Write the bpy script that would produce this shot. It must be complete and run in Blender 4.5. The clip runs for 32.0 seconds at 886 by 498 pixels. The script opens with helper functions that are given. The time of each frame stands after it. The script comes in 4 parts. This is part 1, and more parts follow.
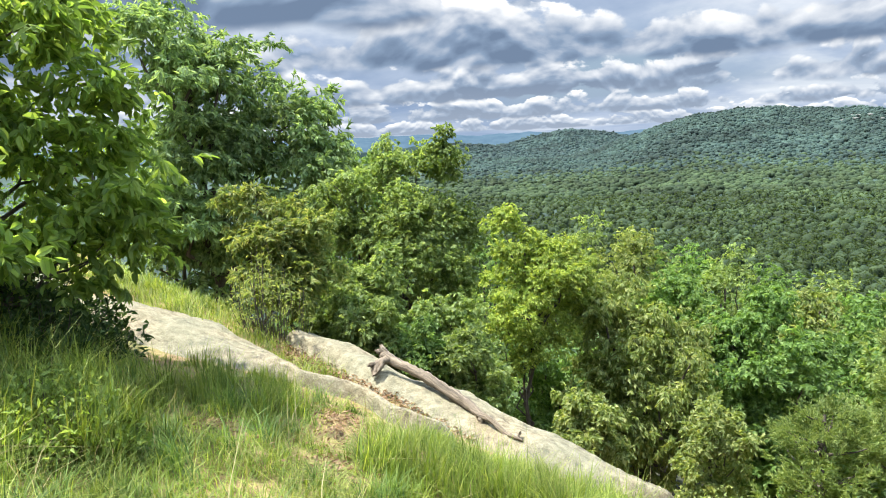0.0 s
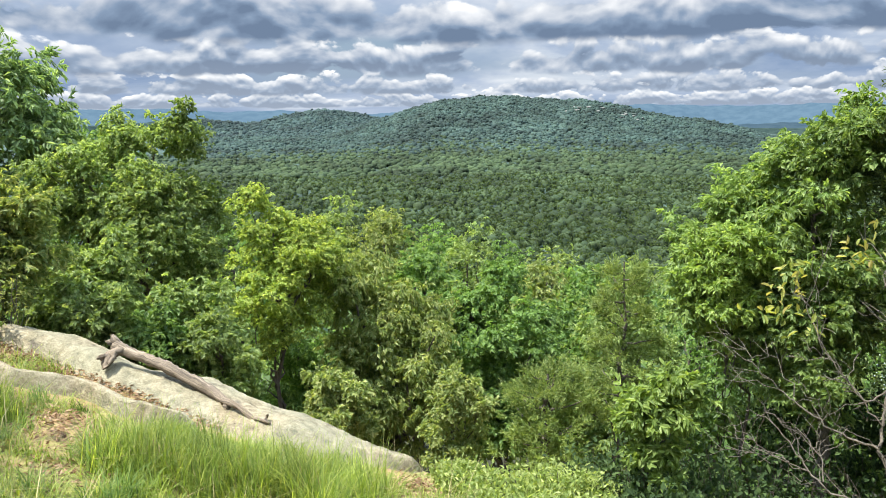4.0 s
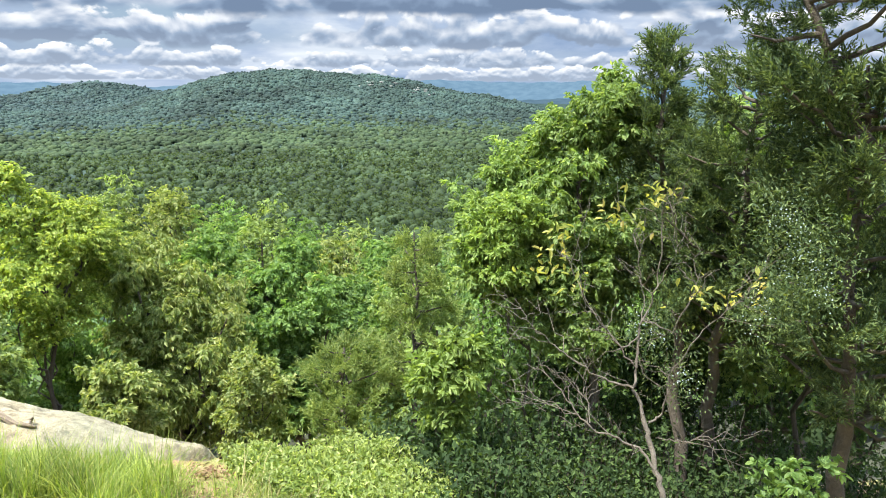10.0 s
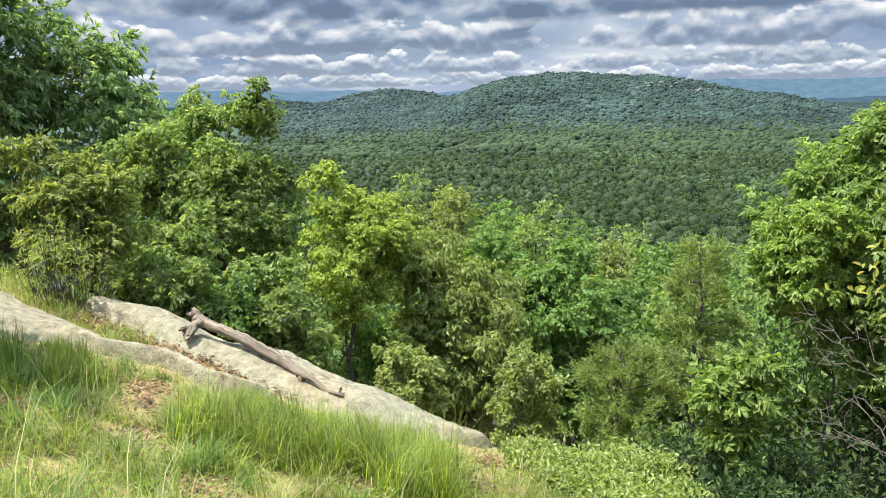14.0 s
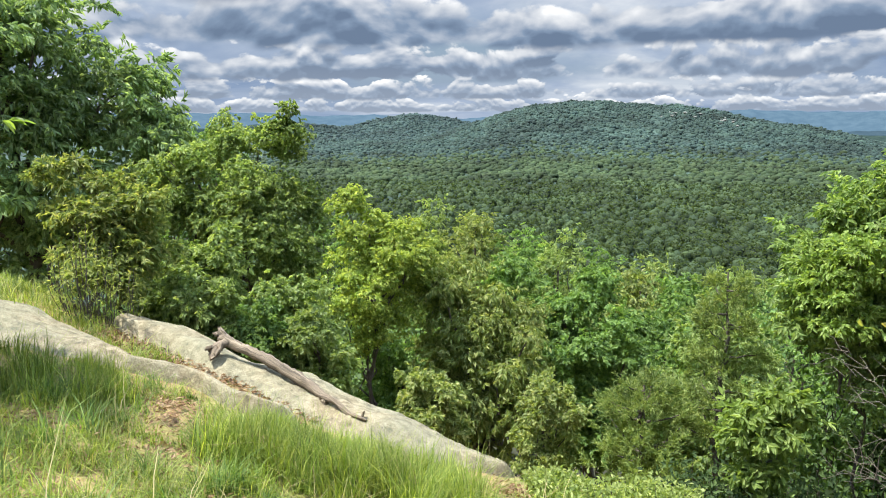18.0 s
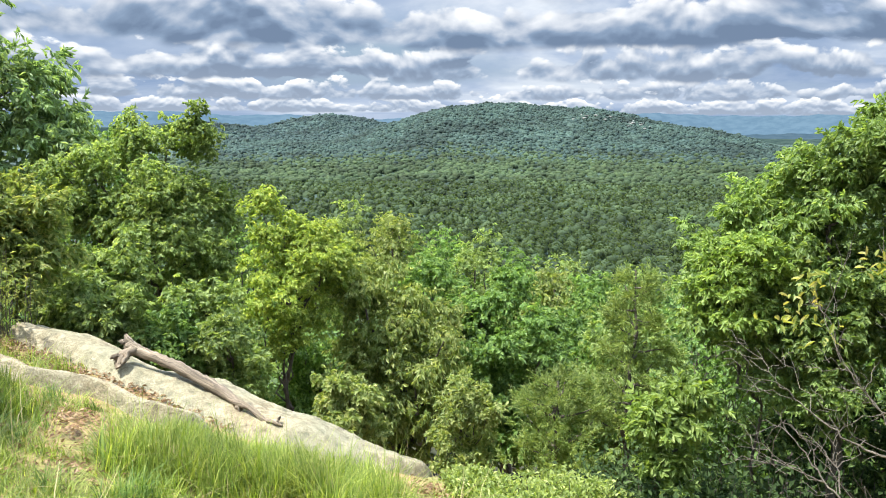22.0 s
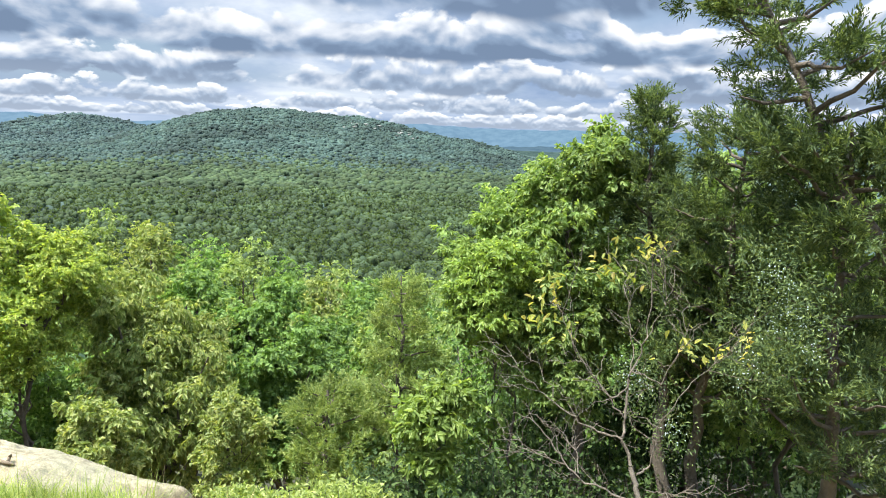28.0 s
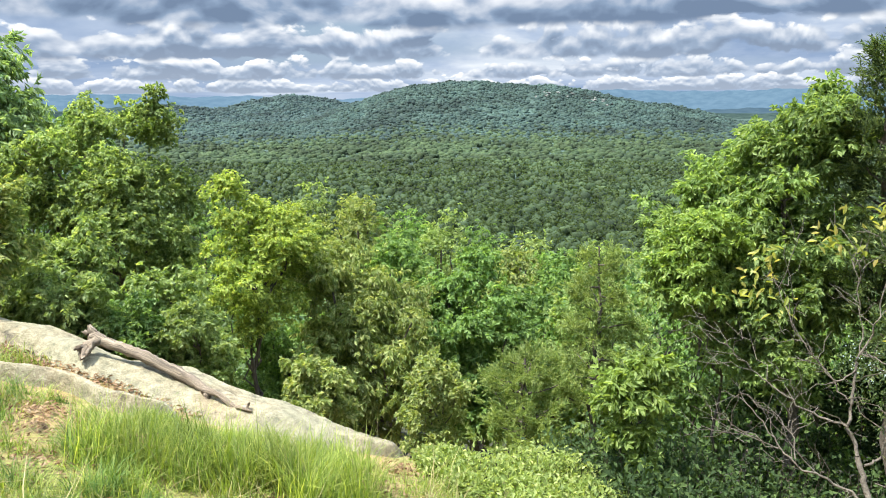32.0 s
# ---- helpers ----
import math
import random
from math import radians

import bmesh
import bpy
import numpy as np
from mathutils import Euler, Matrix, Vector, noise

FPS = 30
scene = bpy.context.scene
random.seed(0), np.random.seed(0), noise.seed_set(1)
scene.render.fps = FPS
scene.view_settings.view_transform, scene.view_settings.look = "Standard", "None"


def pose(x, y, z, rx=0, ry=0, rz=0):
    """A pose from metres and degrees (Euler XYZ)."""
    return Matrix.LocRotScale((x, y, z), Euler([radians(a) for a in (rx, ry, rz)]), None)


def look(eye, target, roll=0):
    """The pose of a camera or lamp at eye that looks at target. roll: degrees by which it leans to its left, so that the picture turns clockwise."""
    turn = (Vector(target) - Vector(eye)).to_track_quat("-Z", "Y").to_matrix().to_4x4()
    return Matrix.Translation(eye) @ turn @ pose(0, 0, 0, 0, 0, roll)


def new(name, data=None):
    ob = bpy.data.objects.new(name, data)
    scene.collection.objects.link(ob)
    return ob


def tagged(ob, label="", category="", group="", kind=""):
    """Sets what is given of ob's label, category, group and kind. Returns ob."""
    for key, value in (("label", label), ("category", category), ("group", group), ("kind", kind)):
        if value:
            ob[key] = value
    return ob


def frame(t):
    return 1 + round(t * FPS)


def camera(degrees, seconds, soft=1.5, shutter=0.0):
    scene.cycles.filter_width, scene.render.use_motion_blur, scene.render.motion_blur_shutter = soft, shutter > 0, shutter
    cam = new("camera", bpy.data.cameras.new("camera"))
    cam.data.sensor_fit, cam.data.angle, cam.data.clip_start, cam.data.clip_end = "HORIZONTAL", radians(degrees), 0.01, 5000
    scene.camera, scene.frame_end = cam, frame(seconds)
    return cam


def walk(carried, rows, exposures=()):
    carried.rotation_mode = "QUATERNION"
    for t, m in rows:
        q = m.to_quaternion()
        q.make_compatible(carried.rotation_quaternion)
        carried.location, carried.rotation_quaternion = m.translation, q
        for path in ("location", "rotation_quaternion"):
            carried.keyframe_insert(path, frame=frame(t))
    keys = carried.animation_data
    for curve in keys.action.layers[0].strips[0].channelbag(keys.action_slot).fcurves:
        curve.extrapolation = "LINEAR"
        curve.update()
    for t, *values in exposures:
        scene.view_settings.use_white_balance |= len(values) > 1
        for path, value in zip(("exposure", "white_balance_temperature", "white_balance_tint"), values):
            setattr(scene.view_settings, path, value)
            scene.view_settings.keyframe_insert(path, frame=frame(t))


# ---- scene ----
# ---- the camera and its way: seconds, place, heading (clockwise), pitch, roll
cam = camera(62.06, 32.0, soft=1.0)
PATH = [
    (0, 0.030, -0.023, 1.566, -20.76, -8.75, 2.72),
    (0.5, 0.040, -0.014, 1.562, -16.82, -9.00, 2.19),
    (1, 0.052, -0.007, 1.560, -14.10, -9.80, 1.97),
    (1.5, 0.057, -0.003, 1.559, -12.54, -10.16, 1.76),
    (2, 0.067, -0.013, 1.557, -10.57, -10.63, 1.67),
    (2.5, 0.079, -0.016, 1.556, -8.40, -10.96, 1.35),
    (3, 0.085, -0.008, 1.553, -5.97, -11.50, 0.86),
    (3.5, 0.092, -0.008, 1.556, -3.65, -11.35, 0.45),
    (4, 0.093, -0.010, 1.554, -1.65, -10.77, 0.39),
    (4.5, 0.096, -0.011, 1.554, -0.63, -10.79, 0.45),
    (6.5, 0.100, -0.010, 1.551, 0.61, -10.83, 0.29),
    (7, 0.107, -0.012, 1.549, 1.37, -11.00, 0.37),
    (7.5, 0.111, -0.016, 1.548, 1.80, -11.11, 0.40),
    (8, 0.122, -0.017, 1.547, 3.68, -11.31, 0.46),
    (8.5, 0.138, -0.013, 1.544, 7.17, -11.67, -0.10),
    (9, 0.157, -0.012, 1.543, 9.80, -12.18, -0.27),
    (9.5, 0.168, -0.011, 1.541, 12.04, -12.51, -0.22),
    (10, 0.177, -0.012, 1.538, 14.12, -12.68, -0.25),
    (10.5, 0.178, -0.013, 1.538, 15.98, -13.12, -0.63),
    (11, 0.177, -0.008, 1.537, 16.29, -13.13, -0.66),
    (11.5, 0.161, -0.004, 1.539, 14.62, -12.76, -0.48),
    (12, 0.130, -0.006, 1.540, 10.39, -12.57, -0.29),
    (12.5, 0.099, 0.002, 1.538, 3.36, -12.70, 0.54),
    (13, 0.079, 0.001, 1.534, -1.57, -12.83, 0.58),
    (13.5, 0.065, -0.000, 1.534, -4.88, -12.86, 0.83),
    (14, 0.056, 0.005, 1.535, -6.94, -12.34, 1.16),
    (14.5, 0.045, 0.001, 1.538, -9.30, -12.11, 1.31),
    (15, 0.022, 0.023, 1.534, -13.56, -12.63, 1.35),
    (15.5, 0.021, 0.016, 1.539, -16.39, -12.23, 1.55),
    (17.5, 0.011, -0.007, 1.541, -11.70, -10.46, 0.67),
    (18, 0.015, -0.006, 1.542, -8.53, -10.38, 0.14),
    (18.5, 0.027, -0.004, 1.542, -4.88, -9.64, -0.27),
    (19, 0.037, -0.003, 1.541, -1.23, -10.03, -0.49),
    (19.5, 0.044, -0.009, 1.545, 1.22, -10.57, -0.80),
    (20, 0.053, -0.002, 1.544, 2.90, -10.63, -0.96),
    (20.5, 0.056, -0.006, 1.545, 2.98, -10.31, -1.11),
    (21, 0.045, -0.010, 1.543, 1.53, -10.64, -0.84),
    (21.5, 0.035, -0.013, 1.547, -0.11, -10.87, -0.61),
    (22, 0.030, -0.014, 1.546, -2.05, -10.30, -0.41),
    (22.5, 0.020, -0.020, 1.551, -4.62, -10.39, -0.06),
    (23, 0.012, -0.010, 1.548, -6.06, -10.03, -0.06),
    (23.5, 0.009, -0.015, 1.551, -7.42, -9.45, -0.27),
    (24, 0.014, -0.014, 1.549, -5.12, -9.56, -0.88),
    (24.5, 0.022, -0.013, 1.549, -2.34, -10.01, -1.11),
    (25, 0.031, -0.012, 1.550, 0.61, -10.03, -1.54),
    (25.5, 0.041, -0.007, 1.551, 2.83, -10.65, -1.36),
    (26, 0.054, -0.016, 1.557, 4.97, -10.19, -0.69),
    (26.5, 0.069, -0.017, 1.558, 8.39, -10.10, -1.31),
    (28.5, 0.090, -0.033, 1.561, 16.41, -9.24, -2.11),
    (29, 0.088, -0.043, 1.562, 16.31, -9.76, -1.87),
    (29.5, 0.087, -0.040, 1.562, 15.52, -10.42, -1.57),
    (30, 0.086, -0.041, 1.566, 13.10, -10.95, -0.97),
    (30.5, 0.075, -0.044, 1.565, 11.05, -11.68, -0.73),
    (31, 0.064, -0.047, 1.570, 8.97, -12.22, -0.46),
    (31.5, 0.044, -0.046, 1.573, 4.99, -12.21, 0.14),
    (32, 0.035, -0.042, 1.569, 0.63, -11.88, 0.36),
]
walk(cam, [(t, pose(x, y, z, 90 + p, 0, -h) @ pose(0, 0, 0, 0, 0, -r)) for t, x, y, z, h, p, r in PATH],
     exposures=[(0, 1.42), (3, 1.27), (4, 1.32), (8, 1.32), (10, 1.54), (11, 1.68), (12, 1.37), (13, 1.25), (15.5, 1.29), (18, 1.22), (19, 0.75), (20, 1.02), (21, 1.49), (23, 1.42), (25, 1.27), (26, 1.09), (28.5, 1.65), (30, 1.59), (32, 1.49)])

# ---- world: summer sky with broken cumulus, and the sun
SUN_AZ, SUN_EL = -102.0, 68.0


def nodes_of(tree):
    tree.nodes.clear()

    def n(kind, **kw):
        node = tree.nodes.new(kind)
        for key, value in kw.items():
            if key in node.inputs:
                node.inputs[key].default_value = value
            elif key == "operation":
                node.operation = value
            elif key == "data_type":
                node.data_type = value
            elif key == "blend_type":
                node.blend_type = value
            elif key == "sky_type":
                node.sky_type = value
            elif key == "sun_disc":
                node.sun_disc = value
            elif key == "sun_elevation":
                node.sun_elevation = value
            elif key == "sun_rotation":
                node.sun_rotation = value
            elif key == "air_density":
                node.air_density = value
            elif key == "dust_density":
                node.dust_density = value
            else:
                raise KeyError(key)
        return node

    def l(a, b):
        tree.links.new(a, b)
    return n, l


def maths(n, l, op, a, b=None, c=None):
    m = n("ShaderNodeMath", operation=op)
    for i, v in enumerate((a, b, c)):
        if v is None:
            continue
        if isinstance(v, (int, float)):
            m.inputs[i].default_value = v
        else:
            l(v, m.inputs[i])
    return m.outputs[0]


def ramp(n, l, fac, stops, mode="LINEAR"):
    r = n("ShaderNodeValToRGB")
    r.color_ramp.interpolation = mode
    el = r.color_ramp.elements
    while len(el) < len(stops):
        el.new(0.5)
    for e, (pos, col) in zip(el, stops):
        e.position = pos
        e.color = (*col, 1) if len(col) == 3 else (col[0],) * 3 + (1,)
    l(fac, r.inputs[0])
    return r.outputs[0]


def mixed(n, l, fac, a, b, blend="MIX"):
    m = n("ShaderNodeMix", data_type="RGBA", blend_type=blend)
    for sock, v in ((m.inputs[0], fac), (m.inputs[6], a), (m.inputs[7], b)):
        if isinstance(v, (int, float)):
            sock.default_value = v
        elif isinstance(v, tuple):
            sock.default_value = (*v, 1)
        else:
            l(v, sock)
    return m.outputs[2]


def make_world():
    world = bpy.data.worlds.new("summer_sky")
    scene.world = world
    world.use_nodes = True
    n, l = nodes_of(world.node_tree)
    sky = n("ShaderNodeTexSky", sky_type="NISHITA", sun_disc=False, sun_elevation=radians(SUN_EL),
            sun_rotation=radians(SUN_AZ), air_density=1.0, dust_density=1.0)
    base = n("ShaderNodeVectorMath", operation="SCALE", Scale=0.055)
    l(sky.outputs[0], base.inputs[0])
    co = n("ShaderNodeTexCoord")
    sep = n("ShaderNodeSeparateXYZ")
    l(co.outputs["Generated"], sep.inputs[0])
    az = maths(n, l, "ARCTAN2", sep.outputs[0], sep.outputs[1])
    up = maths(n, l, "MAXIMUM", sep.outputs[2], 0.0)
    lg = maths(n, l, "LOGARITHM", maths(n, l, "ADD", up, 0.03), math.e)

    def cloud(lift, scale, detail, seed, rough=0.54, wide=9.0, tall=1.9, warp=0.2):
        v = maths(n, l, "MULTIPLY", maths(n, l, "ADD", lg, lift), tall)
        c = n("ShaderNodeCombineXYZ", Z=seed)
        l(maths(n, l, "MULTIPLY", az, wide), c.inputs[0]), l(v, c.inputs[1])
        t = n("ShaderNodeTexNoise", Scale=scale, Detail=detail, Roughness=rough, Distortion=warp)
        l(c.outputs[0], t.inputs["Vector"])
        return t.outputs["Fac"]
    low = ramp(n, l, up, [(0.0, (1,)), (0.09, (0,))])
    gap = mixed(n, l, maths(n, l, "ADD", maths(n, l, "MULTIPLY", low, 0.35), 0.45), base.outputs[0], (0.17, 0.25, 0.39))
    veil = ramp(n, l, cloud(0.0, 0.55, 6, 2.2, 0.55, 7.0, 2.4), [(0.36, (0.15, 0.21, 0.32)), (0.5, (0.26, 0.315, 0.41)), (0.64, (0.48, 0.51, 0.55))])
    col = mixed(n, l, ramp(n, l, cloud(0.0, 0.42, 4, 31.0, 0.5, 6.0, 2.6), [(0.36, (0,)), (0.5, (0.92,))]), gap, veil)
    deg = maths(n, l, "MULTIPLY", maths(n, l, "ARCSINE", sep.outputs[2]), 57.296)
    # rows of cumulus, the farthest first: flat slate bases, sunlit heaped tops
    for foot, tall, fine, seed, fill in ((0.1, 1.2, 9.0, 4.1, 0.20), (1.0, 1.9, 6.0, 11.3, 0.16), (2.3, 3.4, 3.6, 19.2, 0.17), (4.6, 5.2, 2.3, 28.7, 0.17),
                                         (8.0, 8.0, 1.6, 36.4, 0.14), (14.0, 14.0, 1.2, 57.5, 0.10)):
        def heap(lift, detail):
            c = n("ShaderNodeCombineXYZ", Z=seed)
            l(maths(n, l, "MULTIPLY", az, 6.5), c.inputs[0])
            l(maths(n, l, "MULTIPLY", maths(n, l, "ADD", deg, lift), 0.19), c.inputs[1])
            t = n("ShaderNodeTexNoise", Scale=fine / 3.0, Detail=detail, Roughness=0.55, Distortion=0.3)
            l(c.outputs[0], t.inputs["Vector"])
            puff = n("ShaderNodeTexVoronoi", Scale=fine * 1.1, Detail=1.0, Roughness=0.5)
            l(mixed(n, l, 0.16, c.outputs[0], t.outputs["Color"]), puff.inputs["Vector"])
            return maths(n, l, "ADD", t.outputs["Fac"], maths(n, l, "MULTIPLY", maths(n, l, "SUBTRACT", 0.62, puff.outputs["Distance"]), 0.15))
        m0, m1 = heap(0.0, 7), heap(tall * 0.16, 4)
        v = maths(n, l, "DIVIDE", maths(n, l, "SUBTRACT", deg, foot), tall)
        v = maths(n, l, "ADD", v, maths(n, l, "MULTIPLY", maths(n, l, "SUBTRACT", m1, 0.5), 0.5))
        field = maths(n, l, "SUBTRACT", maths(n, l, "ADD", m0, fill), maths(n, l, "MULTIPLY", maths(n, l, "ABSOLUTE", maths(n, l, "SUBTRACT", v, 0.25)), 0.26))
        edge = ramp(n, l, field, [(0.50, (0,)), (0.545, (1,))], "EASE")
        sole = ramp(n, l, v, [(0.0, (0,)), (0.14, (1,))], "EASE")
        light = maths(n, l, "ADD", maths(n, l, "MULTIPLY", maths(n, l, "SUBTRACT", m0, m1), 2.3), maths(n, l, "MULTIPLY", v, 0.42))
        light = maths(n, l, "ADD", light, maths(n, l, "MULTIPLY", maths(n, l, "SUBTRACT", 0.62, field), 0.9))
        body = ramp(n, l, light, [(0.02, (0.098, 0.138, 0.207)), (0.13, (0.150, 0.204, 0.288)), (0.24, (0.285, 0.325, 0.39)),
                                  (0.38, (0.48, 0.50, 0.53)), (0.58, (0.76, 0.76, 0.75))])
        body = mixed(n, l, maths(n, l, "MULTIPLY", low, 0.42), body, (0.36, 0.40, 0.46))
        col = mixed(n, l, maths(n, l, "MULTIPLY", edge, sole), col, body)
    # clouds overhead, unseen and nearer the sun, boosted as fill light for shadows
    high = ramp(n, l, up, [(0.26, (1.0,)), (0.62, (4.2,))])
    bg = n("ShaderNodeBackground", Strength=0.70)
    l(mixed(n, l, 1.0, col, high, "MULTIPLY"), bg.inputs[0])
    out = n("ShaderNodeOutputWorld")
    l(bg.outputs[0], out.inputs[0])


make_world()
sun = new("sun", bpy.data.lights.new("sun", "SUN"))
sun.data.energy, sun.data.angle, sun.data.color = 5.0, radians(0.6), (1.0, 0.955, 0.87)
ce = math.cos(radians(SUN_EL))
SUN_TO = Vector((math.sin(radians(SUN_AZ)) * ce, math.cos(radians(SUN_AZ)) * ce, math.sin(radians(SUN_EL))))
sun.matrix_world = look(SUN_TO * 50, (0, 0, 0))


# ---- materials
def material(name):
    m = bpy.data.materials.new(name)
    m.use_nodes = True
    n, l = nodes_of(m.node_tree)
    return m, n, l


def finish(n, l, shader):
    out = n("ShaderNodeOutputMaterial")
    l(shader, out.inputs[0])


def noise_tex(n, l, scale, detail=4, rough=0.55, space="Object"):
    c = n("ShaderNodeTexCoord")
    t = n("ShaderNodeTexNoise", Scale=scale, Detail=detail, Roughness=rough)
    l(c.outputs[space], t.inputs["Vector"])
    return t.outputs["Fac"]


def leaf_material(name, dark, mid, bright, patch=0.8, swing=0.25, gloss=0.55, sheer=0.5):
    """Leaves: each one its own tint, larger drifts of tone through the crown, light passing through."""
    m, n, l = material(name)
    g = n("ShaderNodeNewGeometry")
    tint = ramp(n, l, g.outputs["Random Per Island"], [(0.0, dark), (0.55, mid), (1.0, bright)])
    drift = ramp(n, l, noise_tex(n, l, patch, 3), [(0.3, (0.97 - swing,)), (0.7, (0.97 + swing,))])
    col = mixed(n, l, 1.0, tint, drift, "MULTIPLY")
    p = n("ShaderNodeBsdfPrincipled", Roughness=gloss)
    p.inputs["Specular IOR Level"].default_value = 0.32
    l(col, p.inputs["Base Color"])
    tr = n("ShaderNodeBsdfTranslucent")
    l(mixed(n, l, 1.0, col, (1.75, 1.65, 0.75), "MULTIPLY"), tr.inputs[0])
    mix = n("ShaderNodeMixShader", Fac=sheer)
    l(p.outputs[0], mix.inputs[1]), l(tr.outputs[0], mix.inputs[2])
    finish(n, l, mix.outputs[0])
    return m


def rough_material(name, stops, scale, fine, bump=0.4, rough=0.9, dist=0.02):
    m, n, l = material(name)
    a = noise_tex(n, l, scale, 6, 0.62)
    b = noise_tex(n, l, fine, 5, 0.65)
    col = ramp(n, l, maths(n, l, "ADD", maths(n, l, "MULTIPLY", a, 0.65), maths(n, l, "MULTIPLY", b, 0.35)), stops)
    p = n("ShaderNodeBsdfPrincipled", Roughness=rough)
    l(col, p.inputs["Base Color"])
    bp = n("ShaderNodeBump", Strength=bump, Distance=dist)
    l(b, bp.inputs["Height"]), l(bp.outputs[0], p.inputs["Normal"])
    finish(n, l, p.outputs[0])
    return m


M_OAK = leaf_material("oak_leaf", (0.105, 0.17, 0.075), (0.178, 0.27, 0.118), (0.29, 0.385, 0.19))
M_BROAD = leaf_material("broad_leaf", (0.10, 0.165, 0.048), (0.165, 0.25, 0.072), (0.29, 0.38, 0.135))
M_FEATHER = leaf_material("small_leaf", (0.105, 0.165, 0.052), (0.18, 0.255, 0.08), (0.31, 0.38, 0.15))
M_YELLOW = leaf_material("yellow_green_leaf", (0.14, 0.21, 0.046), (0.24, 0.325, 0.072), (0.43, 0.48, 0.13))
M_DROOP = leaf_material("long_leaf", (0.115, 0.165, 0.048), (0.20, 0.26, 0.08), (0.37, 0.40, 0.17))
M_TIPPED = leaf_material("tipped_leaf", (0.12, 0.175, 0.05), (0.195, 0.255, 0.078), (0.36, 0.375, 0.14))
M_GREEN = leaf_material("bright_leaf", (0.075, 0.142, 0.040), (0.130, 0.225, 0.060), (0.23, 0.34, 0.11))
M_LIME = leaf_material("lime_leaf", (0.115, 0.18, 0.042), (0.18, 0.265, 0.064), (0.30, 0.39, 0.12))
M_NEAR = leaf_material("young_leaf", (0.10, 0.17, 0.042), (0.175, 0.265, 0.062), (0.30, 0.40, 0.115), sheer=0.58)
# shade below the cedars and hickory put into these dark leaf colours
M_UNDERSHADE = leaf_material("shade_tinted_leaf", (0.022, 0.045, 0.014), (0.036, 0.07, 0.02), (0.085, 0.135, 0.04), gloss=0.8, sheer=0.35)
M_CEDAR = leaf_material("cedar_spray", (0.035, 0.062, 0.024), (0.066, 0.105, 0.038), (0.17, 0.225, 0.08), gloss=0.65, sheer=0.3)
M_JUNI = leaf_material("juniper_spray", (0.10, 0.155, 0.042), (0.17, 0.24, 0.065), (0.30, 0.36, 0.13), sheer=0.4)
M_BLUE = leaf_material("grey_green_leaf", (0.13, 0.19, 0.05), (0.23, 0.30, 0.085), (0.42, 0.48, 0.20))
M_TIP = leaf_material("yellowing_leaf", (0.24, 0.29, 0.07), (0.35, 0.36, 0.10), (0.44, 0.37, 0.13))
M_BERRY = rough_material("berry_bloom", [(0.3, (0.25, 0.33, 0.30)), (0.7, (0.42, 0.50, 0.46))], 20, 90, 0.1, 0.7)
M_GRASS = leaf_material("grass_blade", (0.082, 0.13, 0.018), (0.15, 0.214, 0.032), (0.31, 0.345, 0.09), patch=2.6, sheer=0.4, swing=0.4)
M_TUFT = leaf_material("tuft_blade", (0.05, 0.10, 0.02), (0.095, 0.17, 0.034), (0.20, 0.28, 0.075), patch=3.5, sheer=0.4)
M_STRAW = leaf_material("dry_grass", (0.16, 0.13, 0.05), (0.25, 0.21, 0.09), (0.36, 0.31, 0.15), sheer=0.2)
M_LITTER = leaf_material("dead_leaf", (0.10, 0.055, 0.03), (0.19, 0.115, 0.06), (0.32, 0.22, 0.13), sheer=0.15)
M_BARK = rough_material("bark", [(0.3, (0.035, 0.028, 0.02)), (0.7, (0.12, 0.10, 0.075))], 9, 60, 0.8)
M_PALE = rough_material("pale_bark", [(0.3, (0.04, 0.034, 0.026)), (0.7, (0.155, 0.135, 0.105))], 12, 70, 0.5)


def rock_material():
    """Weathered pale granite: grain, lichen blotches, dark water stains."""
    m, n, l = material("granite")
    a, b, c = noise_tex(n, l, 1.7, 6, 0.6), noise_tex(n, l, 14, 6, 0.7), noise_tex(n, l, 110, 3, 0.6)
    base = ramp(n, l, b, [(0.30, (0.105, 0.088, 0.06)), (0.48, (0.265, 0.225, 0.145)), (0.66, (0.40, 0.35, 0.24))])
    lich = ramp(n, l, a, [(0.40, (0,)), (0.58, (1,))])
    col = mixed(n, l, maths(n, l, "MULTIPLY", lich, 0.45), base, (0.235, 0.25, 0.175))
    st = ramp(n, l, noise_tex(n, l, 4.3, 7, 0.68), [(0.34, (1,)), (0.43, (0,))])
    col = mixed(n, l, maths(n, l, "MULTIPLY", st, 0.7), col, (0.095, 0.085, 0.07))
    sp = ramp(n, l, c, [(0.35, (0.72,)), (0.6, (1.06,))])
    col = mixed(n, l, 1.0, col, sp, "MULTIPLY")
    p = n("ShaderNodeBsdfPrincipled", Roughness=0.93)
    p.inputs["Specular IOR Level"].default_value = 0.15
    l(col, p.inputs["Base Color"])
    bp = n("ShaderNodeBump", Strength=0.9, Distance=0.035)
    h = maths(n, l, "ADD", b, maths(n, l, "MULTIPLY", c, 0.35))
    l(h, bp.inputs["Height"]), l(bp.outputs[0], p.inputs["Normal"])
    finish(n, l, p.outputs[0])
    return m


